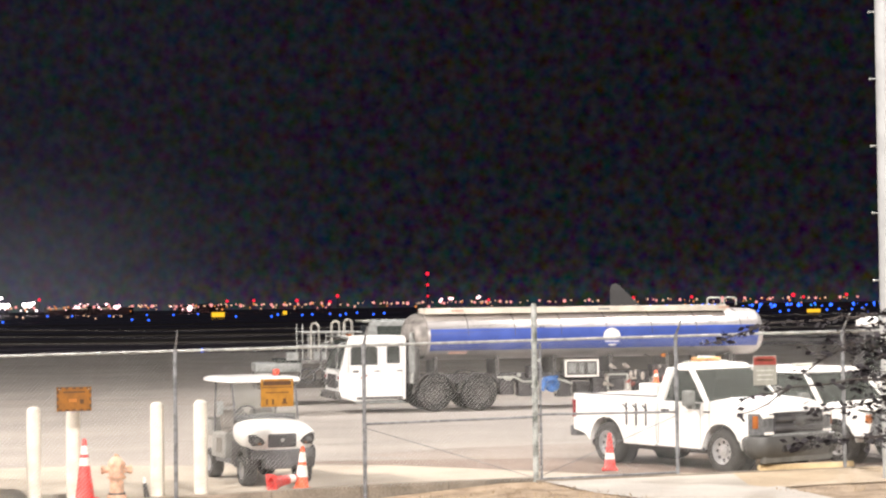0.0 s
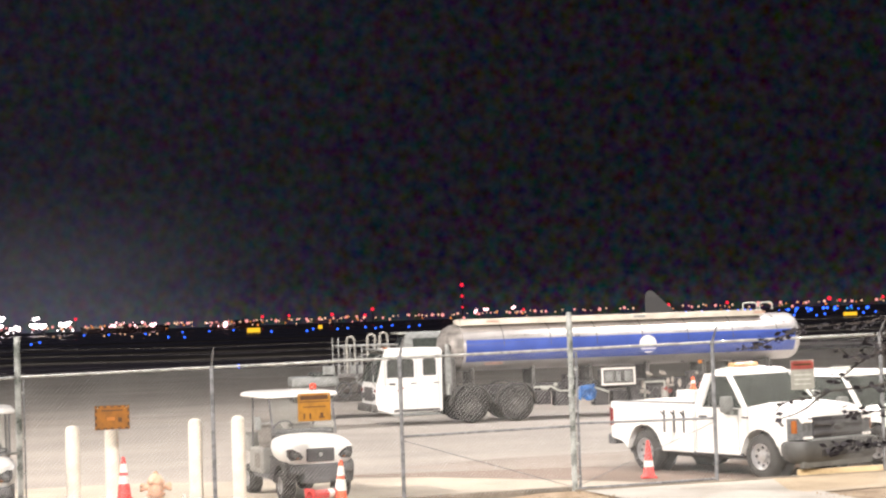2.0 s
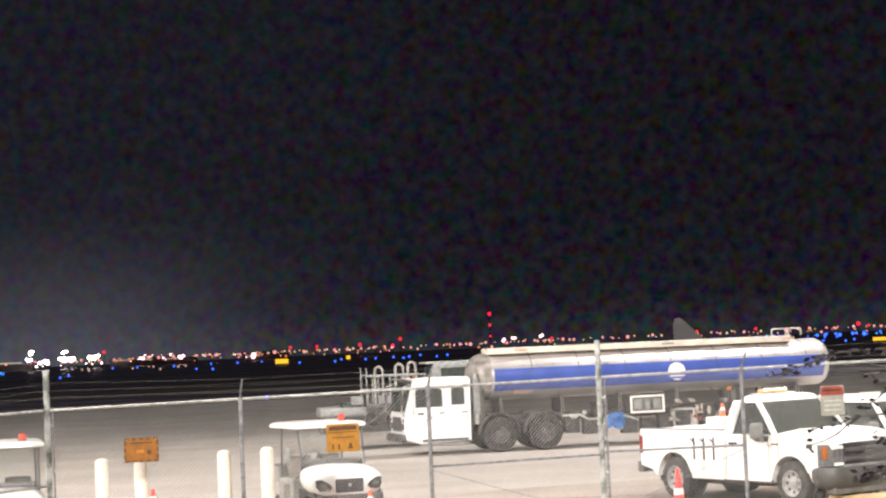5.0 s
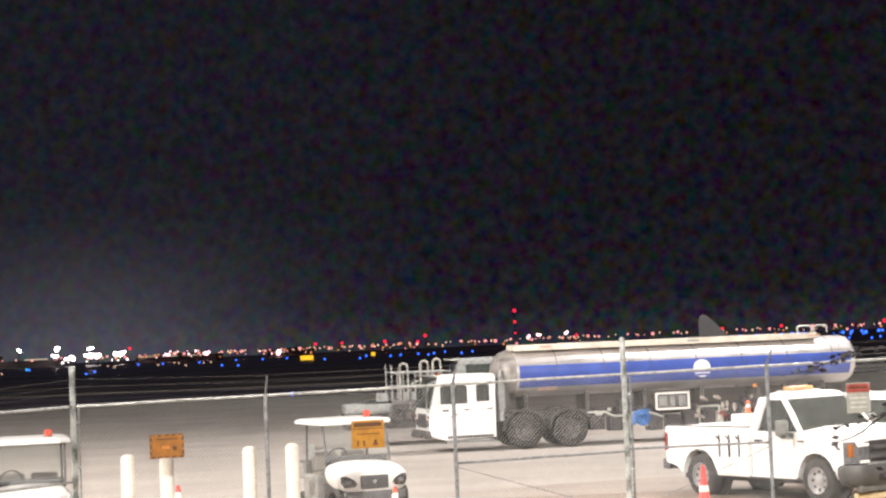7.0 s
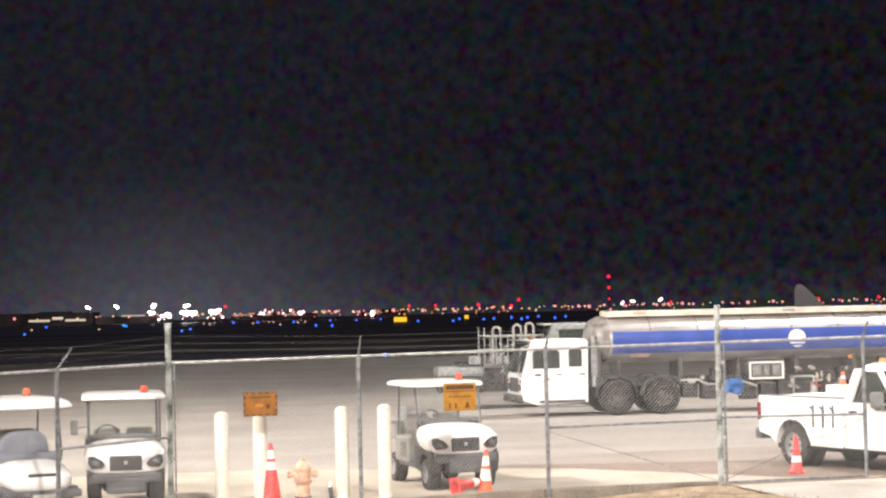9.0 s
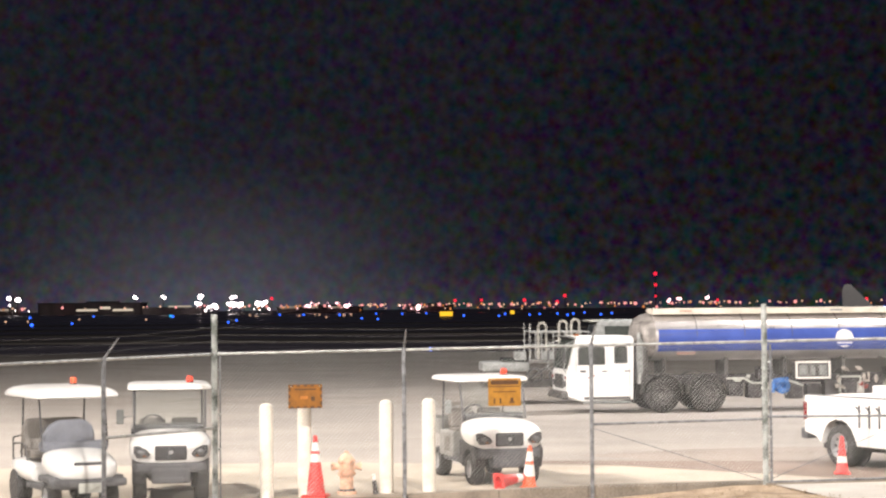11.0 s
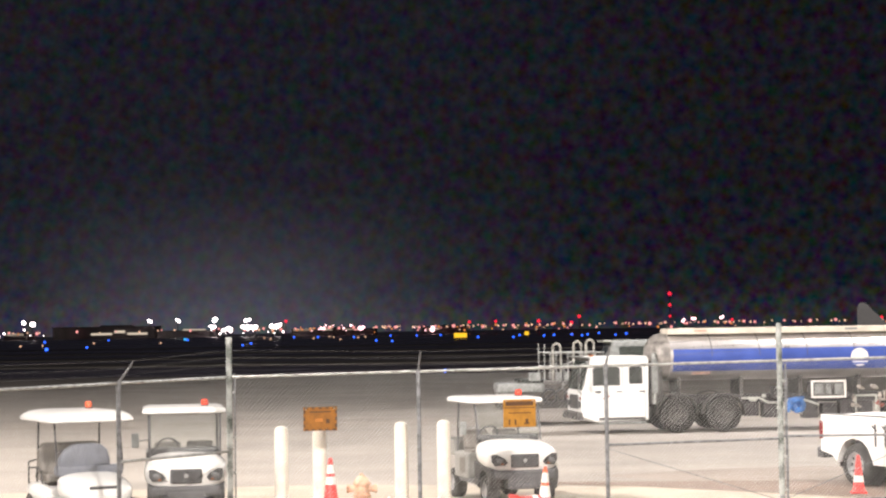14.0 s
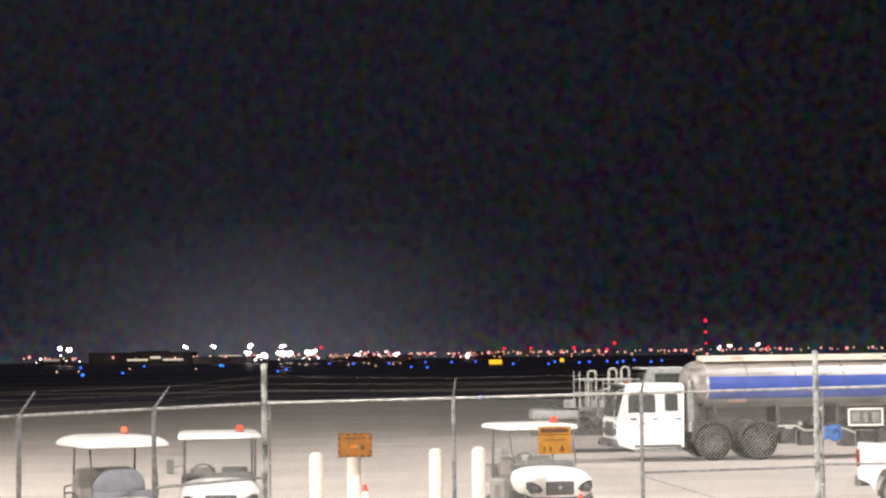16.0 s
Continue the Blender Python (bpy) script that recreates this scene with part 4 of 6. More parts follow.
def pickup_truck(m):
    """A full-size single-cab pickup, nose along -y."""
    v = thing("pickup_truck", m, "white single-cab pickup truck with amber light bar", "pickup truck", "vehicles parked at the gate")
    roof_z, belt, tail, cab_end, front = 1.92, 1.24, 2.50, 0.14, -2.44
    fa, ra, wz, wr, ar = -1.55, 1.55, 0.395, 0.395, 0.495
    for x in (-0.84, 0.84):
        for y in (fa, ra):
            wheel(v, (x, y, wz), wr, 0.27, 1 if x > 0 else -1, 0.60, RIM, 8)
    outline = [(front + 0.22, 0.60), (fa - ar - 0.02, 0.56)] + arch(fa, wz + 0.03, ar)[::-1] + [(fa + ar + 0.01, 0.39), (cab_end, 0.40), (cab_end, belt), (-1.10, belt), (-1.25, belt + 0.005), (-1.9, belt - 0.02), (front + 0.20, belt - 0.10), (front + 0.16, belt - 0.2)]
    for s in (-1, 1):
        part("flank", side_plate(bmesh.new(), outline, s * 0.62, s * 0.985, 0.035), WHITE, v, "white body side")
    part("engine_bay", side_plate(bmesh.new(), [(front + 0.10, 0.62), (cab_end, 0.55), (cab_end, belt), (-1.12, belt), (-1.3, 1.12), (front + 0.10, 1.08)], -0.62, 0.62), BLACK, v)
    bonnet = part("bonnet", loft(bmesh.new(), [hood_ring(*r) for r in ((-1.10, 1.86, 1.245, 1.290), (-1.30, 1.92, 1.255, 1.325), (-1.70, 1.94, 1.245, 1.345), (-2.10, 1.92, 1.205, 1.325), (-2.32, 1.86, 1.155, 1.275), (-2.43, 1.78, 1.105, 1.20), (-2.475, 1.72, 1.07, 1.115))]), WHITE, v, "broad white crowned bonnet")
    smooth(bonnet, 55)
    for x in (-0.42, 0.42):
        part("bonnet_crease", rod(bmesh.new(), (x * 1.15, -1.3, 1.322), (x, -2.28, 1.272), 0.010, 6), WHITE, bonnet)
    # cabin: roof, pillars, glass
    y_base0, y_roof0, y_roof1, y_base1 = -1.18, -0.58, cab_end - 0.22, cab_end
    wb, wr_ = 1.80, 1.52
    roof = part("roof", loft(bmesh.new(), [[(x, (y_roof0 + y_roof1) / 2 + y, z) for x, y in rounded(wr_ * f, (y_roof1 - y_roof0) * g, 0.12, 6)] for f, g, z in ((1.04, 1.10, roof_z - 0.11), (1.03, 1.07, roof_z - 0.06), (0.97, 1.0, roof_z - 0.018), (0.86, 0.86, roof_z + 0.003), (0.60, 0.55, roof_z + 0.012))]), WHITE, v, "white cab roof")
    smooth(roof, 50)
    for s in (-1, 1):
        xb, xr = s * wb / 2, s * wr_ / 2
        for yb, yr, w in ((y_base0 + 0.03, y_roof0, 0.055), (y_base1 - 0.05, y_roof1, 0.085)):
            rings = [[(x0 + dx * w, y0 + dy * w, z) for dx, dy in ((-0.6, -1), (0.3, -1), (0.45, 0), (0.3, 1), (-0.6, 1))] for x0, y0, z in ((xb, yb, belt - 0.04), ((xb * 0.52 + xr * 0.48), yb * 0.5 + yr * 0.5, (belt + roof_z) / 2 - 0.02), (xr, yr, roof_z - 0.07))]
            smooth(part("pillar", loft(bmesh.new(), rings), WHITE, v), 30)
        bm = bmesh.new()
        q = [(xb - s * 0.02, y_base0 + 0.03, belt), (xr - s * 0.02, y_roof0, roof_z - 0.08), (xr - s * 0.02, y_roof1, roof_z - 0.08), (xb - s * 0.02, y_base1 - 0.04, belt)]
        loft(bm, [q, [(x - s * 0.006, y, z) for x, y, z in q]])
        window = part("side_window", bm, CABGLASS, v, "dark side window")
        part("window_divider", rod(bmesh.new(), (xb - s * 0.015, -0.16, belt), (xr - s * 0.01, -0.22, roof_z - 0.09), 0.018, 6), BLACK, window)
        part("window_drop", side_plate(bmesh.new(), [(-1.06, belt - 0.01), (-1.02, belt - 0.12), (-0.70, belt - 0.12), (-0.56, belt - 0.01)], s * 0.95, s * 0.990), CABGLASS, window)
        part("belt_trim", box(bmesh.new(), (0.03, cab_end - 0.60, 0.02), (s * 0.915, -0.26, belt + 0.008), 0.005), BLACK, window)
        part("door_seam", box(bmesh.new(), (0.006, 0.014, 0.76), (s * 0.988, cab_end - 0.06, 0.84)), PALEG, v)
        part("door_seam", box(bmesh.new(), (0.006, 0.012, 0.66), (s * 0.988, -1.03, 0.80)), PALEG, v)
        part("sill", box(bmesh.new(), (0.05, 1.30, 0.05), (s * 0.955, -0.45, 0.41), 0.015), GREYPL, v)
        part("door_handle", box(bmesh.new(), (0.05, 0.20, 0.04), (s * 0.995, cab_end - 0.26, belt - 0.16), 0.012), BLACK, v)
        part("fender_vent", box(bmesh.new(), (0.012, 0.16, 0.03), (s * 0.988, -1.20, belt - 0.16), 0.005), BLACK, v)
        mm = bmesh.new()
        box(mm, (0.25, 0.15, 0.29), (s * 1.12, -0.88, belt + 0.08), 0.065, None, 3)
        box(mm, (0.20, 0.08, 0.07), (s * 0.99, -0.90, belt - 0.08), 0.025)
        part("mirror", mm, MIRRORG, v, "grey-backed door mirror")
        # wrap-round headlight
        plan = [(0.60, -2.485), (0.83, -2.465), (0.95, -2.38), (0.988, -2.27), (0.988, -2.235), (0.90, -2.20), (0.60, -2.30)]
        lamp = part("headlight", loft(bmesh.new(), [[(s * x, y, z) for x, y in plan] for z in (0.71, 1.085)]), LAMPGLASS, v, "wrap-round headlight with amber corner")
        part("indicator", loft(bmesh.new(), [[(s * x, y, z) for x, y in ((0.925, -2.418), (0.962, -2.395), (0.985, -2.345), (0.97, -2.32), (0.92, -2.36))] for z in (0.83, 1.05)]), AMBERD, lamp, "amber corner indicator")
        for z in (0.74, 1.03):
            part("lamp_bar", box(bmesh.new(), (0.22, 0.03, 0.05), (s * 0.73, -2.485, z), 0.01), TAPE, lamp)
        part("tail_light", box(bmesh.new(), (0.15, 0.10, 0.34), (s * 0.925, tail - 0.02, 1.02), 0.015), TAILRED, v, "red tail light")
        part("wiper", rod(bmesh.new(), (s * 0.1, -1.22, belt + 0.05), (s * 0.1 + 0.5, -1.12, belt + 0.10), 0.008), BLACK, v)
        for y in (fa, ra):
            part("wheel_arch", rod(bmesh.new(), (s * 0.60, y, wz + 0.05), (s * 0.64, y, wz + 0.05), 0.52, 20), BLACK, v)
    for nm, yb, yr, lab in (("windscreen", y_base0, y_roof0, "dark raked windscreen"), ("rear_window", y_base1, y_roof1, "dark rear window")):
        bm = bmesh.new()
        q = [(-wb / 2 + 0.05, yb, belt + 0.01), (wb / 2 - 0.05, yb, belt + 0.01), (wr_ / 2 - 0.04, yr, roof_z - 0.08), (-wr_ / 2 + 0.04, yr, roof_z - 0.08)]
        loft(bm, [q, [(x, y + 0.006, z) for x, y, z in q]])
        part(nm, bm, CABGLASS, v, lab)
    bm = bmesh.new()
    box(bm, (1.5, 0.30, 0.10), (0, -0.98, belt + 0.02), 0.03)
    part("dashboard", bm, BLACK, v)
    for x in (-0.4, 0.4):
        seat = part("seat_back", box(bmesh.new(), (0.5, 0.14, 0.58), (x, -0.15, belt + 0.08), 0.05), GREYPL, v, "grey seat back")
        part("headrest", box(bmesh.new(), (0.26, 0.10, 0.18), (x, -0.12, belt + 0.46), 0.04), GREYPL, seat)
    grille = part("grille", box(bmesh.new(), (1.24, 0.09, 0.43), (0, front - 0.02, 0.885), 0.03), BLACK, v, "broad grey front grille")
    for z, h in ((0.985, 0.075), (0.82, 0.075)):
        part("grille_bar", box(bmesh.new(), (1.22, 0.06, h), (0, front - 0.06, z), 0.02), GRILLEG, grille)
    for k in range(5):
        part("grille_slat", box(bmesh.new(), (1.18, 0.03, 0.014), (0, front - 0.067, 0.71 + 0.085 * k), 0.004), GRILLEG, grille)
    part("emblem", ball(bmesh.new(), (0, front - 0.095, 0.90), 0.075, 14, 8, (1.7, 0.25, 0.75)), BUMPERG, grille)
    part("grille_surround", box(bmesh.new(), (1.36, 0.10, 0.05), (0, front - 0.05, 0.70), 0.02), PALEG, grille, "pale strip below the grille")
    rings = [[(x, -2.29 + y, z) for x, y in rounded(w, d, 0.18, 5)] for w, d, z in ((1.72, 0.36, 0.29), (1.94, 0.52, 0.36), (2.03, 0.60, 0.50), (2.03, 0.60, 0.63), (1.97, 0.54, 0.69))]
    bumper = part("bumper", loft(bmesh.new(), rings), BUMPERG, v, "deep grey front bumper")
    smooth(bumper, 50)
    part("air_intake", box(bmesh.new(), (1.0, 0.03, 0.12), (0, -2.585, 0.47), 0.01), BLACK, bumper)
    part("number_plate", box(bmesh.new(), (0.32, 0.015, 0.15), (0, -2.60, 0.58), 0.006), BUMPERG, bumper)
    part("valance", box(bmesh.new(), (1.74, 0.12, 0.14), (0, -2.44, 0.29), 0.03), CORNERG, v, "pale lower valance")
    part("underbody", box(bmesh.new(), (1.5, 4.3, 0.24), (0, 0.1, 0.42), 0.03), BLACK, v)
    part("exhaust_pipe", rod(bmesh.new(), (0.6, -0.2, 0.36), (0.6, 1.0, 0.36), 0.07, 10), UNDER, v)
    side = [(cab_end + 0.03, 0.40), (cab_end + 0.03, 1.29), (tail, 1.31), (tail + 0.01, 0.62), (ra + 0.64, 0.58)] + arch(ra, wz + 0.03, ar) + [(ra - ar - 0.01, 0.41)]
    for s in (-1, 1):
        part("bed_side", side_plate(bmesh.new(), side, s * 0.80, s * 0.985, 0.025), WHITE, v, "white cargo bed side")
        for k in range(3):
            part("decal", box(bmesh.new(), (0.004, 0.05, 0.42), (s * 0.988, 0.42 + k * 0.27, 0.97)), BLACK, v, "plain dark bar decal")
            part("decal", box(bmesh.new(), (0.004, 0.17, 0.035), (s * 0.9885, 0.45 + k * 0.27, 1.10), turn=Matrix.Rotation(radians(35), 4, "X")), BLACK, v, "plain dark bar decal")
    bm = bmesh.new()
    box(bm, (1.62, tail - cab_end - 0.05, 0.05), (0, (tail + cab_end) / 2, 0.82))
    box(bm, (1.62, 0.05, 0.46), (0, cab_end + 0.06, 1.06))
    part("bed_floor", bm, GREYPL, v, "dark cargo bed liner")
    part("tailgate", box(bmesh.new(), (1.60, 0.07, 0.64), (0, tail - 0.04, 0.98), 0.02), WHITE, v)
    part("bed_rail", box(bmesh.new(), (0.13, tail - cab_end - 0.1, 0.02), (-0.89, (tail + cab_end) / 2, 1.315), 0.005), GREYPL, v)
    part("rear_bumper", box(bmesh.new(), (1.86, 0.20, 0.20), (0, tail + 0.09, 0.58), 0.03), GREYPL, v)
    bar = part("light_bar", box(bmesh.new(), (0.62, 0.18, 0.075), (0, -0.18, roof_z + 0.072), 0.03), mat("pale_amber_lens", (0.46, 0.25, 0.11), 0.3, vary=0.15), v, "amber roof light bar")
    part("light_bar_base", box(bmesh.new(), (1.02, 0.13, 0.04), (0, -0.18, roof_z + 0.015), 0.01), PLATE, bar)
    part("tool_box", box(bmesh.new(), (0.40, 0.50, 0.68), (-0.42, cab_end + 0.62, 1.19), 0.03), WHITE, v, "white box standing in the bed")
    return v


pickup_truck(pose(4.79, 35.74, 0, 0, 0, 36))
estate_car("sport_utility_vehicle", pose(7.2, 37.5, 0, 0, 0, 36), "white sport utility vehicle parked beside the pickup", "car", "vehicles parked at the gate")

van = thing("passenger_van", pose(12.6, 46.9, fall(46.6), 0, 0, 36), "white high-roofed passenger van beyond the cars", "van", "vehicles parked at the gate")
part("body", loft(bmesh.new(), [[(x, y, z) for x, y in rounded(w, d, 0.15)] for w, d, z in ((2.0, 5.2, 0.4), (2.05, 5.3, 1.3))]), WHITE, van)
part("cabin", loft(bmesh.new(), [[(x, y + 0.25, z) for x, y in rounded(w, d, 0.15)] for w, d, z in ((1.98, 4.7, 1.3), (1.85, 4.2, 2.60))]), BLACK, van, "dark-glazed cabin")
smooth(part("roof", loft(bmesh.new(), [[(x, y + 0.3, z) for x, y in rounded(w, d, 0.2)] for w, d, z in ((1.92, 4.3, 2.56), (1.92, 4.3, 2.72), (1.7, 4.0, 2.80))]), WHITE, van), 50)
for s in (-1, 1):
    for y in (-1.1, 0.2, 1.5):
        part("side_window", box(bmesh.new(), (0.03, 1.1, 0.75), (s * 0.97, y, 1.85), 0.03, Matrix.Rotation(radians(-s * 3), 4, "Y")), CABGLASS, van)
part("windscreen", box(bmesh.new(), (1.6, 0.03, 0.85), (0, -2.03, 1.85), 0.03, Matrix.Rotation(radians(-10), 4, "X")), CABGLASS, van)
part("bumper", box(bmesh.new(), (1.9, 0.2, 0.25), (0, -2.6, 0.55), 0.04), GREYPL, van)
for x in (-0.88, 0.88):
    for y in (-1.6, 1.6):
        wheel(van, (x, y, 0.36), 0.36, 0.26, 1 if x > 0 else -1)

# ---- fuel tanker ----
tanker = thing("fuel_tanker", pose(0.19, 64.23, -0.45, 0, 0, -77.3), "long steel fuel tanker with blue stripe and white crew cab", "tanker truck")


def tank_ring(y, f, n=48, lift=0.0):
    return [(1.20 * f * math.cos(2 * math.pi * k / n), y - 0.36, 2.48 + lift + 0.80 * f * math.sin(2 * math.pi * k / n)) for k in range(n)]


tank = part("tank", loft(bmesh.new(), [tank_ring(-0.62, 0.95), tank_ring(-0.60, 1.0)] + [tank_ring(-0.55 + 11.58 * k / 8, 1.0) for k in range(1, 9)] + [tank_ring(11.12, 0.98), tank_ring(11.20, 0.92), tank_ring(11.26, 0.74), tank_ring(11.28, 0.40)]), STEEL, tanker, "brushed steel elliptical tank")
smooth(tank, 40)
smooth(part("tank_head", loft(bmesh.new(), [tank_ring(-1.22, 0.30), tank_ring(-1.17, 0.55), tank_ring(-1.06, 0.77), tank_ring(-0.90, 0.90), tank_ring(-0.72, 0.965), tank_ring(-0.60, 0.975)]), HEADG, tank, "dull grey dished tank head"), 60)
for s in (1, -1):
    bm = bmesh.new()
    lo, hi = math.asin((2.00 - 2.48) / 0.80), math.asin((2.72 - 2.48) / 0.80)
    grid = []
    for i in range(11):
        y = -0.89 + 11.52 * i / 10
        row = []
        for k in range(9):
            a = lo + (hi - lo) * k / 8
            row.append(bm.verts.new((s * 1.206 * math.cos(a), y, 2.48 + 0.806 * math.sin(a))))
        grid.append(row)
    for a, b in zip(grid, grid[1:]):
        for k in range(8):
            bm.faces.new((a[k], b[k], b[k + 1], a[k + 1]))
    smooth(part("stripe", bm, BLUE, tank, "broad blue painted stripe"), 60)
for k in range(7):
    y = 0.40 + k * 1.6
    bm = bmesh.new()
    for i in range(15):
        a0, a1 = math.pi * i / 15, math.pi * (i + 1) / 15
        rod(bm, (1.208 * math.cos(a0), y, 2.48 + 0.808 * math.sin(a0)), (1.208 * math.cos(a1), y, 2.48 + 0.808 * math.sin(a1)), 0.012, 5)
    part("tank_band", bm, STEELD, tank)
part("logo", spin(bmesh.new(), [(0.30, 0), (0.30, 0.012), (0, 0.014)], 24, Matrix.Translation((1.195, 5.36, 2.38)) @ Matrix.Rotation(radians(90), 4, "Y")), TAPE, tank, "plain white disc emblem")
for w, y, z in ((0.72, 4.72, 2.33), (0.62, 5.40, 2.285), (0.52, 5.36, 2.17)):
    part("logo", box(bmesh.new(), (0.012, w, 0.05 if z > 2.32 else 0.075), (1.212, y, z)), TAPE if z > 2.32 else BLUE, tank, "plain bar of unreadable lettering")
walk_box = part("walkway", box(bmesh.new(), (1.15, 10.6, 0.20), (0.28, 4.30, 3.31), 0.02), mat("pale_walkway_paint", (0.62, 0.57, 0.49), 0.6, vary=0.12, scale=2), tanker, "pale raised walkway along the tank top")
for y in (0.1, 5.2, 9.5):
    part("marker", box(bmesh.new(), (0.012, 0.42, 0.07), (0.862, y, 3.32), 0.004), PALEG if y == 5.2 else FADED, walk_box)
for y0, y1 in ((8.95, 9.45), (9.55, 10.0)):
    bm = bmesh.new()
    pts = [(0.75, y0, 3.40), (0.75, y0, 3.60), (0.75, y0 + 0.06, 3.65), (0.75, y1 - 0.06, 3.65), (0.75, y1, 3.60), (0.75, y1, 3.40)]
    for a, b in zip(pts, pts[1:]):
        rod(bm, a, b, 0.025)
    part("hand_rail", bm, PLATE, tanker, "dull white rail loop on the tank top")
# cab
CABW = mat("cab_white_paint", (0.80, 0.80, 0.79), 0.35, vary=0.05, scale=1.5, coat=0.3)
side = [(-3.47, 0.40), (-1.74, 0.44), (-1.71, 2.42), (-1.78, 2.53), (-3.58, 2.53), (-3.64, 2.46), (-3.93, 1.42), (-3.97, 1.30), (-3.97, 0.62), (-3.93, 0.56)]
cab = part("cab", side_plate(bmesh.new(), side, -1.15, 1.15, 0.05), CABW, tanker, "white flat-nosed crew cab")


def arched(y0, y1, z0, z1, crown, n=6):
    """A window outline of (y, z) pairs with an arched top."""
    top_edge = [(y1 + (y0 - y1) * k / n, z1 - crown * (2 * k / n - 1) ** 2) for k in range(n + 1)]
    return [(y0, z0), (y1, z0)] + top_edge


for y0, y1, z0 in ((-3.56, -2.72, 1.62), (-2.35, -1.97, 1.66)):
    w = part("side_window", side_plate(bmesh.new(), arched(y0, y1, z0, 2.24, 0.14), 1.140, 1.163), CABGLASS, cab, "dark cab side window with an arched top")
    part("window_seal", side_plate(bmesh.new(), arched(y0 - 0.035, y1 + 0.035, z0 - 0.035, 2.275, 0.14), 1.140, 1.156), BLACK, w)
    part("window_bar", box(bmesh.new(), (0.012, 0.02, 0.5), (1.164, y0 + (y1 - y0) * 0.66, z0 + 0.27)), BLACK, w)
for y in (-3.66, -2.60, -1.86):
    part("door_seam", box(bmesh.new(), (0.006, 0.014, 1.75), (1.152, y, 1.45)), PALEG, cab)
for y in (-2.72, -1.95):
    part("door_handle", box(bmesh.new(), (0.03, 0.18, 0.04), (1.165, y, 1.38), 0.01), BLACK, cab)
part("fuel_cap", box(bmesh.new(), (0.02, 0.20, 0.07), (1.158, -3.42, 1.38), 0.01), BLACK, cab)
bm = bmesh.new()
q = [(-1.05, -3.945, 1.46), (1.05, -3.945, 1.46), (1.02, -3.690, 2.38), (-1.02, -3.690, 2.38)]
loft(bm, [q, [(x, y - 0.025, z) for x, y, z in q]])
screen = part("windscreen", bm, CABGLASS, cab, "large raked windscreen")
part("wiper", rod(bmesh.new(), (0.5, -3.985, 1.46), (0.1, -3.86, 1.95), 0.015), BLACK, screen)
part("sun_visor", box(bmesh.new(), (2.1, 0.30, 0.05), (0, -3.76, 2.50), 0.02, Matrix.Rotation(radians(-12), 4, "X")), PALEG, cab)
for s in (-1, 1):
    lamp = part("headlight", box(bmesh.new(), (0.34, 0.06, 0.20), (s * 0.84, -3.99, 0.98), 0.03), BLACK, cab, "round headlight in a dark bezel")
    part("lens", ball(bmesh.new(), (s * 0.84, -4.01, 0.98), 0.085, 12, 8, (1, 0.4, 1)), LAMPGLASS, lamp)
    part("indicator", box(bmesh.new(), (0.12, 0.05, 0.10), (s * 1.02, -3.99, 1.18), 0.02), TAILRED, cab)
    bm = bmesh.new()
    rod(bm, (s * 1.10, -3.70, 2.36), (s * 1.32, -4.02, 2.28), 0.018)
    rod(bm, (s * 1.32, -4.02, 2.28), (s * 1.32, -4.10, 1.45), 0.016)
    rod(bm, (s * 1.32, -4.10, 1.45), (s * 1.12, -3.97, 1.32), 0.016)
    part("mirror_bracket", bm, GALV, cab)
    part("mirror", box(bmesh.new(), (0.18, 0.06, 0.36), (s * 1.32, -4.07, 1.86), 0.02), BLACK, cab)
bumper = part("front_bumper", box(bmesh.new(), (2.3, 0.22, 0.26), (0, -4.02, 0.60), 0.05), STEELD, cab)
for x in (-0.75, 0.75):
    part("tow_hook", rod(bmesh.new(), (x, -4.14, 0.56), (x, -4.22, 0.56), 0.04, 8), BLACK, bumper)
grille = part("grille", box(bmesh.new(), (1.25, 0.04, 0.46), (0, -3.985, 1.05), 0.02), BLACK, cab)
for k in range(4):
    part("grille_bar", box(bmesh.new(), (1.2, 0.03, 0.03), (0, -4.005, 0.90 + 0.10 * k), 0.008), STEELD, grille)
step = part("cab_step", box(bmesh.new(), (0.30, 1.62, 0.07), (1.02, -2.62, 0.36), 0.02), PALEG, cab)
# dark strip laid on the cab side as the shade of a step recess
part("step_recess_shade", box(bmesh.new(), (0.02, 1.56, 0.09), (1.150, -2.62, 0.50), 0.005), STEELD, step)
part("decal", box(bmesh.new(), (0.006, 0.26, 0.05), (1.153, -3.15, 1.20), turn=Matrix.Rotation(radians(20), 4, "X")), SIGNR, cab, "plain red bar decal")
part("roof_marker", box(bmesh.new(), (0.4, 0.10, 0.06), (0.5, -3.50, 2.56), 0.02), AMBERD, cab)
# the tractor stands a little turned from its tank
cab.matrix_basis = Matrix.Translation((1.1, -1.7, 0)) @ Matrix.Rotation(radians(2.5), 4, "Z") @ Matrix.Translation((-1.1, 1.7, 0))
# stack, locker and platform between cab and tank
stack = part("exhaust_stack", rod(bmesh.new(), (0.98, -1.50, 0.95), (0.98, -1.50, 2.62), 0.075, 14), GALV, tanker, "dull vertical exhaust stack behind the cab")
part("heat_shield", side_plate(bmesh.new(), [(-1.60, 1.3), (-1.40, 1.3), (-1.40, 2.4), (-1.60, 2.4)], 1.06, 1.075), PALEG, stack)
part("cab_back_locker", box(bmesh.new(), (1.7, 0.42, 1.25), (0.1, -1.42, 1.55), 0.04), STEELD, tanker, "grey locker between cab and tank")
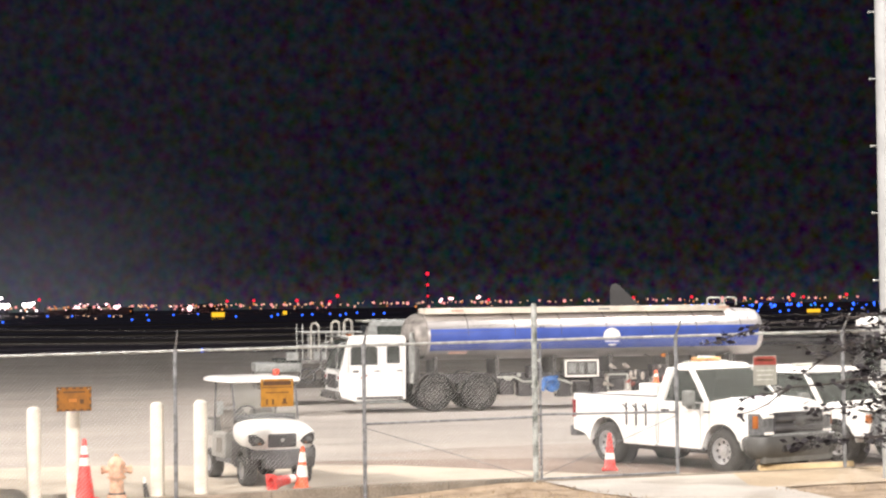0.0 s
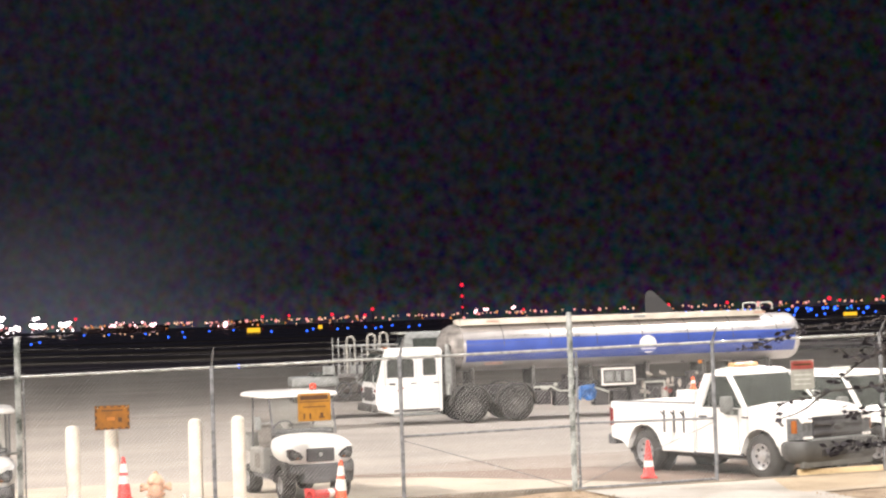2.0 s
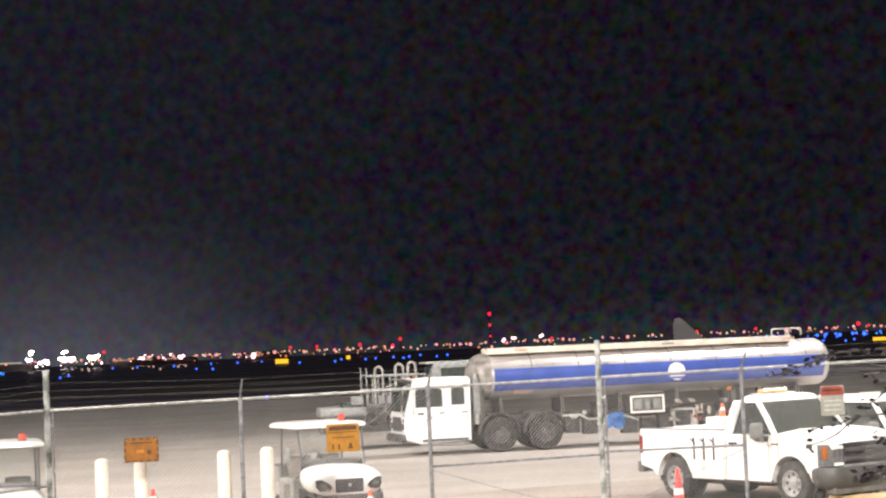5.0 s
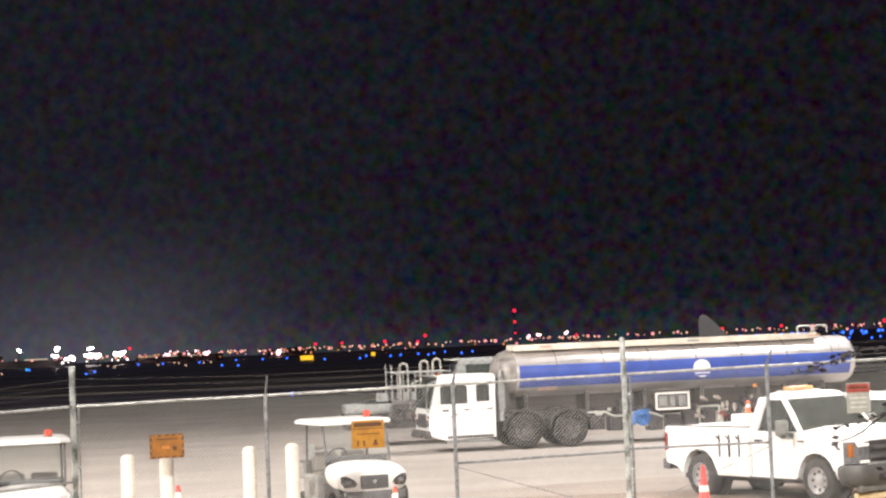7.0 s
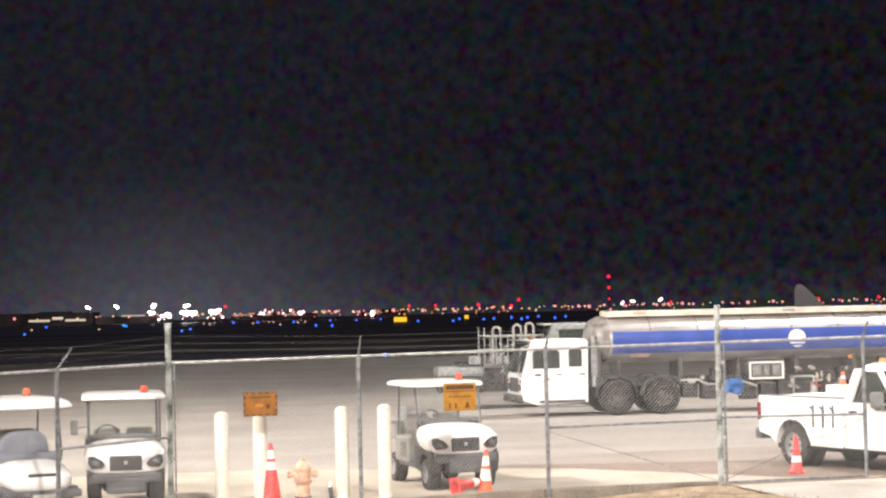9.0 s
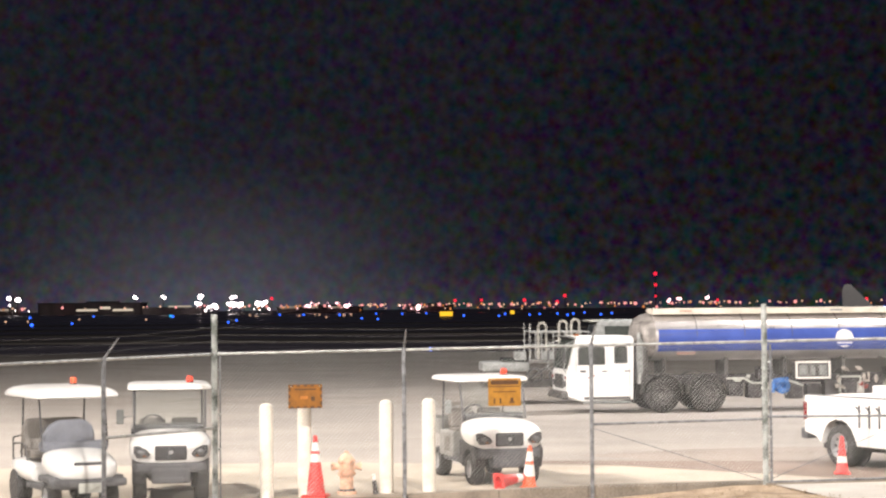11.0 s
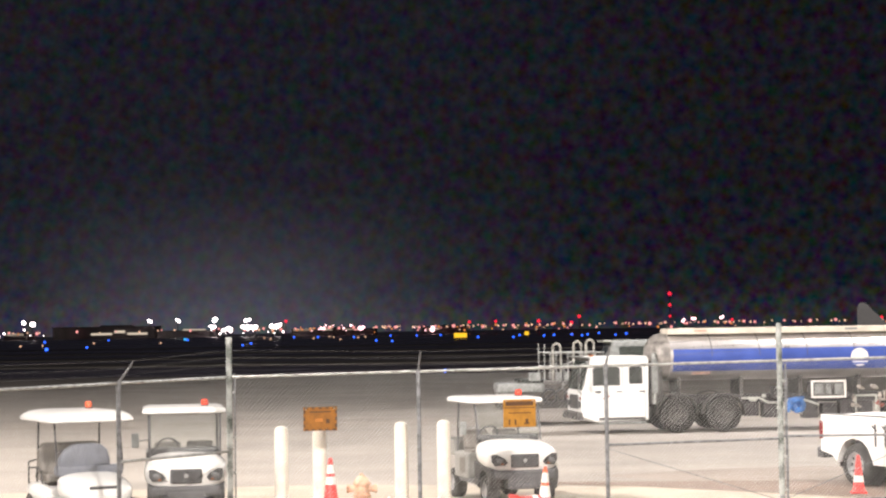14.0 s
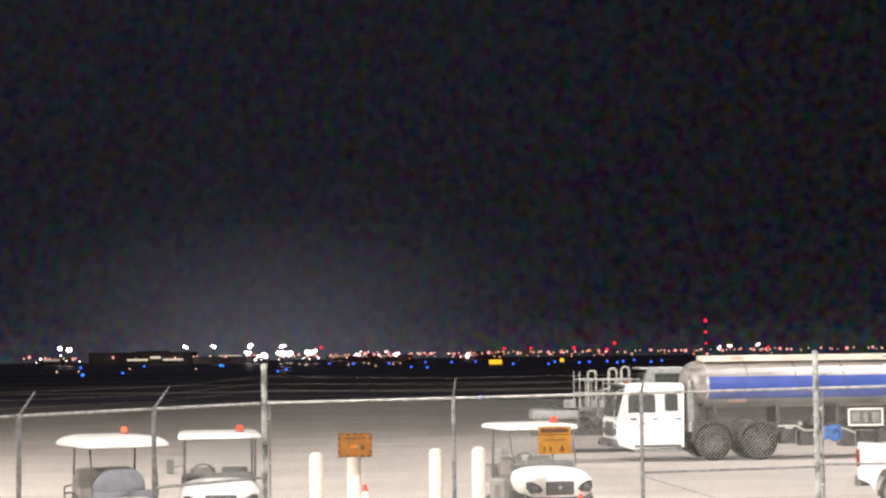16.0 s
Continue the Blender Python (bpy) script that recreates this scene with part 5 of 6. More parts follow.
# frame, wheels, piping
for s in (-1, 1):
    part("chassis_rail", box(bmesh.new(), (0.12, 14.2, 0.28), (s * 0.42, 3.5, 1.05), 0.01), UNDER, tanker)
for y in (-0.77, 0.77, 8.3, 9.7):
    for s in (-1, 1):
        wheel(tanker, (s * 1.0, y, 0.59), 0.59, 0.36, s, 0.56, STEELD, 6)
        bm = bmesh.new()
        side_plate(bm, arch(y, 0.59, 0.705, 14) + arch(y, 0.59, 0.68, 14)[::-1], s * 0.81, s * 1.19)
        part("mudguard", bm, STEELD, tanker)
    part("axle", rod(bmesh.new(), (-0.9, y, 0.57), (0.9, y, 0.57), 0.08), STEELD, tanker)
for y in (-0.6, 1.5, 3.5, 5.5, 7.5, 9.8):
    part("tank_saddle", box(bmesh.new(), (1.3, 0.12, 0.66), (0, y, 1.45), 0.01), STEELD, tanker)
cabinet = part("equipment_cabinet", box(bmesh.new(), (0.7, 1.05, 0.50), (0.85, 4.27, 1.34), 0.02), STEELD, tanker, "open meter cabinet with white rim")
bm = bmesh.new()
for y in (3.72, 4.84):
    box(bm, (0.05, 0.06, 0.56), (1.21, y, 1.34))
for z in (1.08, 1.60):
    box(bm, (0.05, 1.18, 0.06), (1.21, 4.28, z))
part("frame", bm, TAPE, cabinet, "white frame")
for y, w in ((3.95, 0.28), (4.28, 0.16), (4.62, 0.26)):
    part("meter", box(bmesh.new(), (0.03, w, 0.34), (1.205, y, 1.34), 0.01), PALEG, cabinet)
bm = bmesh.new()
for k in range(5):
    ring_bar(bm, (0.95 + 0.06 * k, 3.22 + 0.05 * (k % 2), 0.80 + 0.04 * (k % 3)), 0.17 + 0.03 * (k % 2), 0.055, Matrix.Rotation(radians(70 + 12 * k), 4, "Y"))
ball(bm, (1.08, 3.19, 0.92), 0.15, 10, 8, (0.6, 1.1, 0.9))
for a, b in (((1.1, 2.98, 0.98), (1.13, 2.93, 0.60)), ((1.1, 3.40, 1.02), (1.1, 3.44, 0.66)), ((1.1, 2.95, 1.0), (1.12, 3.46, 1.06)), ((1.12, 3.10, 0.95), (1.15, 3.28, 0.62))):
    rod(bm, a, b, 0.06, 8)
part("hose", bm, BLUEHOSE, tanker, "coiled blue fuelling hose")
for y0, y1, z0, z1 in ((1.4, 2.0, 1.08, 1.08), (2.0, 2.3, 1.08, 0.92), (2.3, 2.8, 0.92, 0.92), (3.5, 4.0, 1.0, 0.82), (5.25, 5.95, 1.1, 1.1), (5.95, 5.95, 1.1, 0.6), (5.25, 5.25, 1.1, 0.6)):
    part("pipe", rod(bmesh.new(), (1.0, y0, z0), (1.0, y1, z1 + 0.001), 0.036), PLATE, tanker, "pale fuel pipe under the tank")
for y, z, h in ((1.75, 0.72, 0.45), (2.4, 0.68, 0.5), (2.75, 1.25, 0.4), (3.75, 0.66, 0.55), (4.4, 0.62, 0.5), (5.0, 0.7, 0.6), (5.6, 0.75, 0.4), (6.5, 0.85, 0.7), (7.1, 1.2, 0.4), (7.2, 0.66, 0.5)):
    part("pump_box", box(bmesh.new(), (0.5, 0.5, h), (0.7, y, z), 0.03), UNDER, tanker)
rt = random.Random(21)
for y0, y1, z0, z1, n, shade, word in ((1.5, 3.0, 0.75, 1.15, 5, PLATE, "pale valve under the tank"), (3.4, 4.0, 0.55, 0.95, 3, PLATE, "pale valve under the tank"), (4.9, 7.3, 0.75, 1.40, 12, mat("cream_valve_paint", (0.38, 0.34, 0.30), 0.6, vary=0.3), "cream valve housing under the tank"), (5.9, 7.4, 0.75, 1.1, 3, SIGNR, "reddish valve wheel under the tank")):
    for _ in range(n):
        y, z, r = rt.uniform(y0, y1), rt.uniform(z0, z1), rt.uniform(0.04, 0.08)
        bm = spin(bmesh.new(), [(r * 0.5, -0.16), (r * 0.6, -0.08), (r, -0.06), (r, 0.02), (r * 0.7, 0.03), (r * 0.6, 0.10), (0, 0.11)], 10, Matrix.Translation((1.0, y, z)) @ Matrix.Rotation(rt.choice((0, 1.57, 1.2)), 4, rt.choice("XY")))
        part("valve", bm, shade, tanker, word)
part("placard", box(bmesh.new(), (0.01, 0.62, 0.10), (1.02, 0.05, 1.93), 0.003, Matrix.Rotation(radians(35), 4, "Y")), FADED, tanker, "faded pink plain placard")
part("warning_lamp", box(bmesh.new(), (0.06, 0.14, 0.12), (1.1, 7.2, 1.72), 0.02), AMBER, tanker)

# ---- hydrant service truck behind the tanker ----
svc = thing("service_truck", pose(-2.6, 69.5, -0.45, 0, 0, -80), "grey airport service truck with railed lift platform", "truck")
part("deck", box(bmesh.new(), (2.2, 3.6, 0.14), (0, -0.9, 1.55), 0.02), STEELD, svc)
for s in (-1, 1):
    bm = bmesh.new()
    for k in range(6):
        y = -2.65 + k * 0.42
        part("rail_post", rod(bmesh.new(), (s * 1.05, y, 1.6), (s * 1.05, y, 2.62 + (0.28 if k == 0 else 0)), 0.02), GALV, svc)
    rod(bm, (s * 1.05, -2.65, 2.60), (s * 1.05, -0.5, 2.60), 0.024)
    rod(bm, (s * 1.05, -2.65, 2.1), (s * 1.05, -0.5, 2.1), 0.02)
    part("guard_rail", bm, GALV, svc, "galvanised platform guard rail")
for y, h in ((-2.3, 2.78), (-1.55, 2.85), (-1.1, 2.9)):
    bm = bmesh.new()
    rod(bm, (0.6, y, 1.6), (0.6, y, h), 0.05)
    rod(bm, (0.6, y + 0.28, 1.9), (0.6, y + 0.28, h), 0.038)
    for k in range(6):
        a0, a1 = math.pi * k / 6, math.pi * (k + 1) / 6
        rod(bm, (0.6, y + 0.14 - 0.14 * math.cos(a0), h + 0.14 * math.sin(a0)), (0.6, y + 0.14 - 0.14 * math.cos(a1), h + 0.14 * math.sin(a1)), 0.045)
    part("stand_pipe", bm, mat("dull_pipe_paint", (0.30, 0.29, 0.26), 0.6, vary=0.2) if y == -2.3 else bpy.data.materials["dull_pipe_paint"], svc, "dull pale bent stand pipe")
c2 = part("cab", loft(bmesh.new(), [[(x, 0.55 + y, z) for x, y in rounded(w, d, 0.12)] for w, d, z in ((2.2, 2.0, 0.7), (2.2, 2.0, 2.1), (2.0, 1.55, 2.95), (1.8, 1.3, 3.02))]), PALEG, svc, "pale grey cab")
part("windscreen", box(bmesh.new(), (1.8, 0.03, 0.7), (0, -0.34, 2.52), 0.02, Matrix.Rotation(radians(-15), 4, "X")), CABGLASS, c2)
part("sun_visor", box(bmesh.new(), (2.0, 0.3, 0.05), (0, -0.34, 2.98), 0.01), PLATE, c2)
part("side_window", box(bmesh.new(), (0.05, 1.15, 0.58), (1.05, 0.62, 2.5), 0.04, Matrix.Rotation(radians(-6), 4, "Y")), CABGLASS, c2)
part("bonnet", box(bmesh.new(), (2.0, 1.7, 0.34), (0, -3.5, 1.36), 0.10), PALEG, svc, "dull pale low nose")
for x in (-0.7, 0.0, 0.7):
    part("nose_panel", box(bmesh.new(), (0.6, 0.08, 0.5), (x, -4.3, 0.95), 0.04), STEELD, svc)
for y in (-2.5, -1.7, -0.2):
    part("hose_reel", ring_bar(bmesh.new(), (1.1, y, 1.05), 0.26, 0.05, Matrix.Rotation(radians(90), 4, "Y")), BLACK, svc, "black hose reel")
for y, z in ((-3.0, 1.75), (-2.0, 1.75), (-1.0, 1.72)):
    part("valve_box", box(bmesh.new(), (0.4, 0.42, 0.3), (0.8, y, z), 0.04), PALEG, svc)
for y in (-2.9, -0.4):
    part("lift_strut", rod(bmesh.new(), (0.95, y, 0.8), (0.95, y + 1.2, 1.55), 0.06), STEELD, svc)
part("nose_window", box(bmesh.new(), (1.5, 0.8, 0.2), (0, -3.2, 1.56), 0.05), CABGLASS, svc)
part("chassis", box(bmesh.new(), (1.0, 6.6, 0.3), (0, -1.0, 0.75), 0.03), STEELD, svc)
part("side_locker", box(bmesh.new(), (0.5, 1.2, 0.6), (0.85, -0.9, 1.1), 0.03), STEELD, svc)
for y in (-3.5, 1.2):
    for s in (-1, 1):
        wheel(svc, (s * 0.95, y, 0.5), 0.5, 0.3, s, 0.56, STEELD, 6)

# ---- bollards, hydrant, cones, signs ----
def bollard(x, y, h=1.53, label="cream-painted steel bollard beside the fence"):
    b = part("bollard", spin(bmesh.new(), [(0.112, -0.02), (0.112, h - 0.09), (0.104, h - 0.05), (0.082, h - 0.02), (0.045, h - 0.004), (0, h)], 24), CREAM)
    b.location = (x, y, 0)
    smooth(b, 60)
    return tagged(b, label, "bollard", "bollards guarding the hydrant")


bollard(-6.53, 30.33)
bollard(-5.94, 30.52, 1.49, "cream-painted steel bollard behind the orange sign")
bollard(-4.70, 31.20, 1.54)
bollard(-4.03, 31.50, 1.55)


def sign(name, x, y, z0, z1, w, turn, face, label, bars, category="sign"):
    """A flat plate with folded edge; bars are (x, z, width, height, material) on its face."""
    s = thing(name, pose(x, y, 0, 0, 0, turn), label, category)
    plate = part("plate", box(bmesh.new(), (w, 0.008, z1 - z0), (0, 0, (z0 + z1) / 2), 0.003), face, s)
    for bx, bz, bw, bh, bmat in bars:
        part("marking", box(bmesh.new(), (bw, 0.002, bh), (bx, -0.0055, bz)), bmat, s, "plain printed bar")
    for dx in (-w * 0.42, w * 0.42):
        part("bolt", rod(bmesh.new(), (dx, -0.012, z1 - 0.03), (dx, 0.012, z1 - 0.03), 0.010, 8), GALV, s)
    return s


edge = []
for k in range(5):
    edge += [(-0.22 + k * 0.11, 1.833, 0.06, 0.030, SIGNB), (-0.22 + k * 0.11, 1.487, 0.06, 0.030, SIGNB)]
for k in range(3):
    edge += [(-0.253, 1.55 + k * 0.11, 0.030, 0.06, SIGNB), (0.253, 1.55 + k * 0.11, 0.030, 0.06, SIGNB)]
edge += [(0, 1.77, 0.34, 0.022, SIGNB), (-0.02, 1.64, 0.12, 0.05, mat("faded_ink", (0.40, 0.14, 0.02), 0.6)), (0.12, 1.62, 0.06, 0.07, SIGNB)]
warn = sign("warning_sign", -5.80, 29.885, 1.47, 1.85, 0.54, 17.2, SIGNO, "orange warning sign with dashed dark border wired to the fence", edge)
for x in (-0.2, 0.2):
    part("tie_wire", rod(bmesh.new(), (x, -0.008, 1.80), (x, 0.03, 1.80), 0.004, 6), GALV, warn)
sign("fence_sign", -2.70, 30.83, 1.45, 1.90, 0.54, 17.2, SIGNY, "yellow notice with dark header hung on the fence", [(0, 1.83, 0.46, 0.07, SIGNB), (0, 1.765, 0.50, 0.015, SIGNB), (-0.17, 1.53, 0.025, 0.09, SIGNB), (-0.07, 1.53, 0.03, 0.09, SIGNB), (0.12, 1.51, 0.09, 0.025, SIGNB), (0.12, 1.55, 0.05, 0.06, SIGNB), (0, 1.68, 0.38, 0.015, SIGNB)])
sign("fence_sign", 5.62, 33.38, 1.58, 2.10, 0.45, 17.2, SIGNW, "white notice with red header hung on the fence", [(0, 2.01, 0.43, 0.15, SIGNR), (0, 2.02, 0.34, 0.035, SIGNB), (0, 1.84, 0.34, 0.02, PLATE), (0, 1.76, 0.30, 0.02, PLATE), (0, 1.68, 0.32, 0.02, PLATE)])

# fire hydrant
hyd = thing("fire_hydrant", pose(-5.33, 30.98, 0, 0, 0, 5), "faded orange fire hydrant with side caps", "hydrant")
smooth(part("barrel", spin(bmesh.new(), [(0.16, 0), (0.16, 0.05), (0.115, 0.06), (0.11, 0.30), (0.15, 0.31), (0.15, 0.36), (0.125, 0.37), (0.125, 0.52)], 20), HYDRANT, hyd), 40)
smooth(part("bonnet", spin(bmesh.new(), [(0.145, 0.52), (0.145, 0.55), (0.12, 0.60), (0.07, 0.655), (0.035, 0.67), (0.035, 0.71), (0, 0.712)], 20), HYDRANT, hyd), 40)
for a, b, r in (((-0.22, 0, 0.46), (0.22, 0, 0.46), 0.055), ((0, -0.2, 0.43), (0, 0, 0.43), 0.075)):
    part("nozzle", rod(bmesh.new(), a, b, r, 14), HYDRANT, hyd)
for s in (-1, 1):
    part("cap", rod(bmesh.new(), (s * 0.20, 0, 0.46), (s * 0.25, 0, 0.46), 0.07, 6), HYDRANT, hyd)
part("foot", rod(bmesh.new(), (0, 0, -0.02), (0, 0, 0.09), 0.135, 16), STEELD, hyd)

stub = thing("valve_marker", pose(-4.90, 31.0, 0, 8, 6, 0), "short dark leaning pipe with a white cap", "pipe")
part("pipe", rod(bmesh.new(), (0.06, 0, -0.03), (0, 0, 0.24), 0.05, 12, 0.035), STEELD, stub)
part("cap", rod(bmesh.new(), (0, 0, 0.23), (-0.01, 0, 0.33), 0.03, 10, 0.022), TAPE, stub)


def cone(m, h, colour, label, bands, group="traffic cones"):
    c = thing("traffic_cone", m, label, "traffic cone", group)
    b = h * 0.20
    body = part("cone_body", spin(bmesh.new(), [(b * 0.92, 0.035), (b * 0.80, 0.05), (0.032, h - 0.02), (0.026, h), (0.018, h), (0.02, h - 0.02), (b * 0.72, 0.03)], 22), colour, c)
    smooth(body, 50)
    part("base", loft(bmesh.new(), [[(x, y, z) for x, y in rounded(w, w, r)] for w, r, z in ((b * 1.5, b * 0.749, 0.0), (b * 2.1, 0.04, 0.0), (b * 2.1, 0.04, 0.025), (b * 1.9, 0.04, 0.04), (b * 1.5, b * 0.749, 0.042), (b * 1.5, b * 0.749, 0.0))], False), colour, c)
    for z0, z1 in bands:
        r0, r1 = [b * 0.80 + (0.032 - b * 0.80) * (z * h - 0.05) / (h - 0.07) + 0.004 for z in (z0, z1)]
        smooth(part("band", spin(bmesh.new(), [(r0 - 0.003, z0 * h), (r0, z0 * h), (r1, z1 * h), (r1 - 0.003, z1 * h)], 22), TAPE, body, "white reflective band"), 50)
    return c


cone(pose(-5.76, 30.50, 0.006), 0.99, ORANGER, "tall red traffic cone with two white bands by the bollards", ((0.57, 0.70), (0.75, 0.89)))
cone(pose(-2.40, 31.9, 0.006, 0, 2, 0), 0.73, ORANGE, "orange traffic cone with white bands before the cart", ((0.30, 0.56), (0.64, 0.86)))
cone(pose(3.01, 34.85, 0.006), 0.68, ORANGER, "red traffic cone with a white band behind the pickup", ((0.30, 0.47),))
cone(pose(-2.88, 31.55, 0.15, 0, 83, 38), 0.70, ORANGER, "red traffic cone lying on its side by the kerb", ((0.5, 0.66),))

cone(pose(4.79, 35.74, 0, 0, 0, 36) @ pose(-0.42, 0.74, 1.535), 0.24, ORANGE, "small orange cone standing on the box in the pickup", ((0.5, 0.7),))

block = thing("parking_block", pose(6.38, 33.75, 0.02, 0, 0, 19), "yellowed concrete wheel stop in front of the pickup", "wheel stop")
part("block", loft(bmesh.new(), [[(-0.93 + 1.86 * k / 6, y, z) for y, z in ((-0.08, 0), (-0.075, 0.10), (-0.045, 0.165), (0.045, 0.165), (0.075, 0.10), (0.08, 0))] for k in range(7)]), BLOCK, block)
for s in (-0.6, 0.6):
    part("pin", rod(bmesh.new(), (s, 0, 0.15), (s, 0, 0.175), 0.02, 8), STEELD, block)

for x, y, z, sx, m_, lab in ((-1.75, 31.06, -0.145, 0.17, PLATE, "crumpled grey rag lying on the turf"), (-2.80, 30.55, -0.215, 0.09, mat("pale_blue_litter", (0.35, 0.45, 0.60), 0.6), "scrap of pale blue litter on the turf")):
    bm = bmesh.new()
    bmesh.ops.create_grid(bm, x_segments=8, y_segments=6, size=1.0)
    for v in bm.verts:
        v.co = Vector((v.co.x * sx, v.co.y * sx * 0.7, 0.10 * abs(noise.noise(v.co * 1.7)) + 0.03 * noise.noise(v.co * 4)))
    bmesh.ops.solidify(bm, geom=bm.faces[:], thickness=0.004)
    ob = smooth(part("litter", bm, m_), 60)
    ob.location = (x, y, z)
    tagged(ob, lab, "litter")

# ---- light pole at the gate ----
pole = thing("light_pole", pose(7.56, 32.3, -0.02), "tall pale steel light pole with step bolts", "light pole")
smooth(part("shaft", spin(bmesh.new(), [(0.155, 0), (0.135, 11.0), (0, 11.02)], 24), POLEP, pole), 50)
part("base_plate", loft(bmesh.new(), [[(x, y, z) for x, y in rounded(0.5, 0.5, 0.05)] for z in (0.0, 0.04)]), STEELD, pole)
for k in range(7):
    z = 3.40 + 1.143 * k
    bm = bmesh.new()
    rod(bm, (-0.13, 0, z), (-0.24, 0, z), 0.012, 8)
    rod(bm, (-0.235, 0, z), (-0.26, 0, z), 0.024, 8)
    part("step_bolt", bm, GALV, pole)
    if k % 2 == 0:
        part("step_bolt", rod(bmesh.new(), (0.13, 0, z + 0.4), (0.25, 0, z + 0.4), 0.012, 8), GALV, pole)
part("cross_arm", rod(bmesh.new(), (-0.8, 0, 10.8), (0.8, 0, 10.8), 0.04, 8), POLEP, pole)
for x in (-0.65, 0.65):
    part("lamp_head", box(bmesh.new(), (0.45, 0.5, 0.14), (x, 0.1, 10.98), 0.04, Matrix.Rotation(radians(25), 4, "X")), STEELD, pole)

# ---- young tree beside the stand ----
tree = thing("tree", pose(4.35, 13.2, -0.5), "small dark-leaved tree with thin spreading branches", "tree")
rt = random.Random(11)
bm = bmesh.new()
pts = [Vector((0, 0, 0)), Vector((0.05, 0.02, 1.0)), Vector((-0.02, 0.0, 2.0)), Vector((0.03, 0.03, 2.9)), Vector((0.0, 0.0, 3.7))]
for k, (a, b) in enumerate(zip(pts, pts[1:])):
    rod(bm, a, b, 0.09 - 0.018 * k, 10, 0.09 - 0.018 * (k + 1))
part("trunk", bm, BARK, tree)
limbs, leaves = bmesh.new(), bmesh.new()


def leaf(p, size):
    a, tilt = rt.uniform(0, 2 * math.pi), rt.uniform(-1.0, 1.0)
    u = Vector((math.cos(a), math.sin(a), tilt * 0.6)).normalized() * size
    w = u.cross(Vector((rt.uniform(-1, 1), rt.uniform(-1, 1), 1))).normalized() * size * 0.45
    leaves.faces.new([leaves.verts.new(q) for q in (p, p + u * 0.5 + w, p + u, p + u * 0.5 - w)])


boughs = (  # points from the trunk outwards, and how thickly leaves sit on the outer part
    (((0, 0, 3.0), (-0.7, -0.1, 3.36), (-1.33, -0.2, 3.45), (-1.91, -0.2, 3.41), (-2.17, -0.2, 3.39), (-2.41, -0.2, 3.30), (-2.57, -0.2, 3.26)), 5),
    (((0, 0, 2.6), (-0.7, -0.1, 3.10), (-1.33, -0.2, 3.32), (-1.60, -0.2, 3.24), (-1.75, -0.2, 3.17), (-1.85, -0.2, 3.20), (-1.93, -0.2, 3.26)), 2),
    (((-1.70, -0.2, 3.19), (-1.80, -0.2, 3.13), (-1.92, -0.2, 3.04)), 3),
    (((0, 0, 2.3), (-0.8, -0.3, 2.85), (-1.38, -0.4, 3.02), (-1.70, -0.4, 3.00), (-2.02, -0.4, 2.97), (-2.30, -0.4, 2.91), (-2.38, -0.4, 2.85)), 1),
    (((-2.02, -0.4, 2.97), (-2.18, -0.4, 2.86), (-2.34, -0.4, 2.80)), 1),
    (((0, 0, 1.7), (-0.8, -0.4, 2.40), (-1.44, -0.6, 2.65), (-1.64, -0.6, 2.645), (-1.84, -0.6, 2.63), (-2.05, -0.6, 2.61)), 8),
    (((0, 0, 2.1), (-0.8, -0.1, 2.70), (-1.34, -0.2, 2.87), (-1.58, -0.2, 2.82), (-1.73, -0.2, 2.81), (-1.85, -0.2, 2.80)), 5),
    (((0, 0, 2.5), (-0.8, -0.1, 3.05), (-1.33, -0.2, 3.19), (-1.49, -0.2, 3.08), (-1.56, -0.2, 2.99)), 8),
)
for path, thick in boughs:
    way_out = [Vector(p) for p in path]
    total = sum((b - a).length for a, b in zip(way_out, way_out[1:]))
    gone = 0.0
    for a, b in zip(way_out, way_out[1:]):
        n = max(2, int((b - a).length / 0.07))
        prev = a
        for i in range(1, n + 1):
            f = (gone + (b - a).length * i / n) / total
            p = a.lerp(b, i / n) + Vector((rt.gauss(0, 1), rt.gauss(0, 1), rt.gauss(0, 1))) * (0.006 if i < n else 0)
            slim = 0.012 if total > 1 else 0.005
            rod(limbs, prev, p, slim * (1 - f) + 0.0045, 5, slim * (1 - f) + 0.004)
            if f > 0.35:
                for _ in range(2 * thick if rt.random() < 0.75 else thick // 2):
                    leaf(p + Vector((rt.gauss(0, 0.03), rt.gauss(0, 0.05), rt.gauss(0, 0.020))), rt.uniform(0.035, 0.065))
            prev = p
        gone += (b - a).length
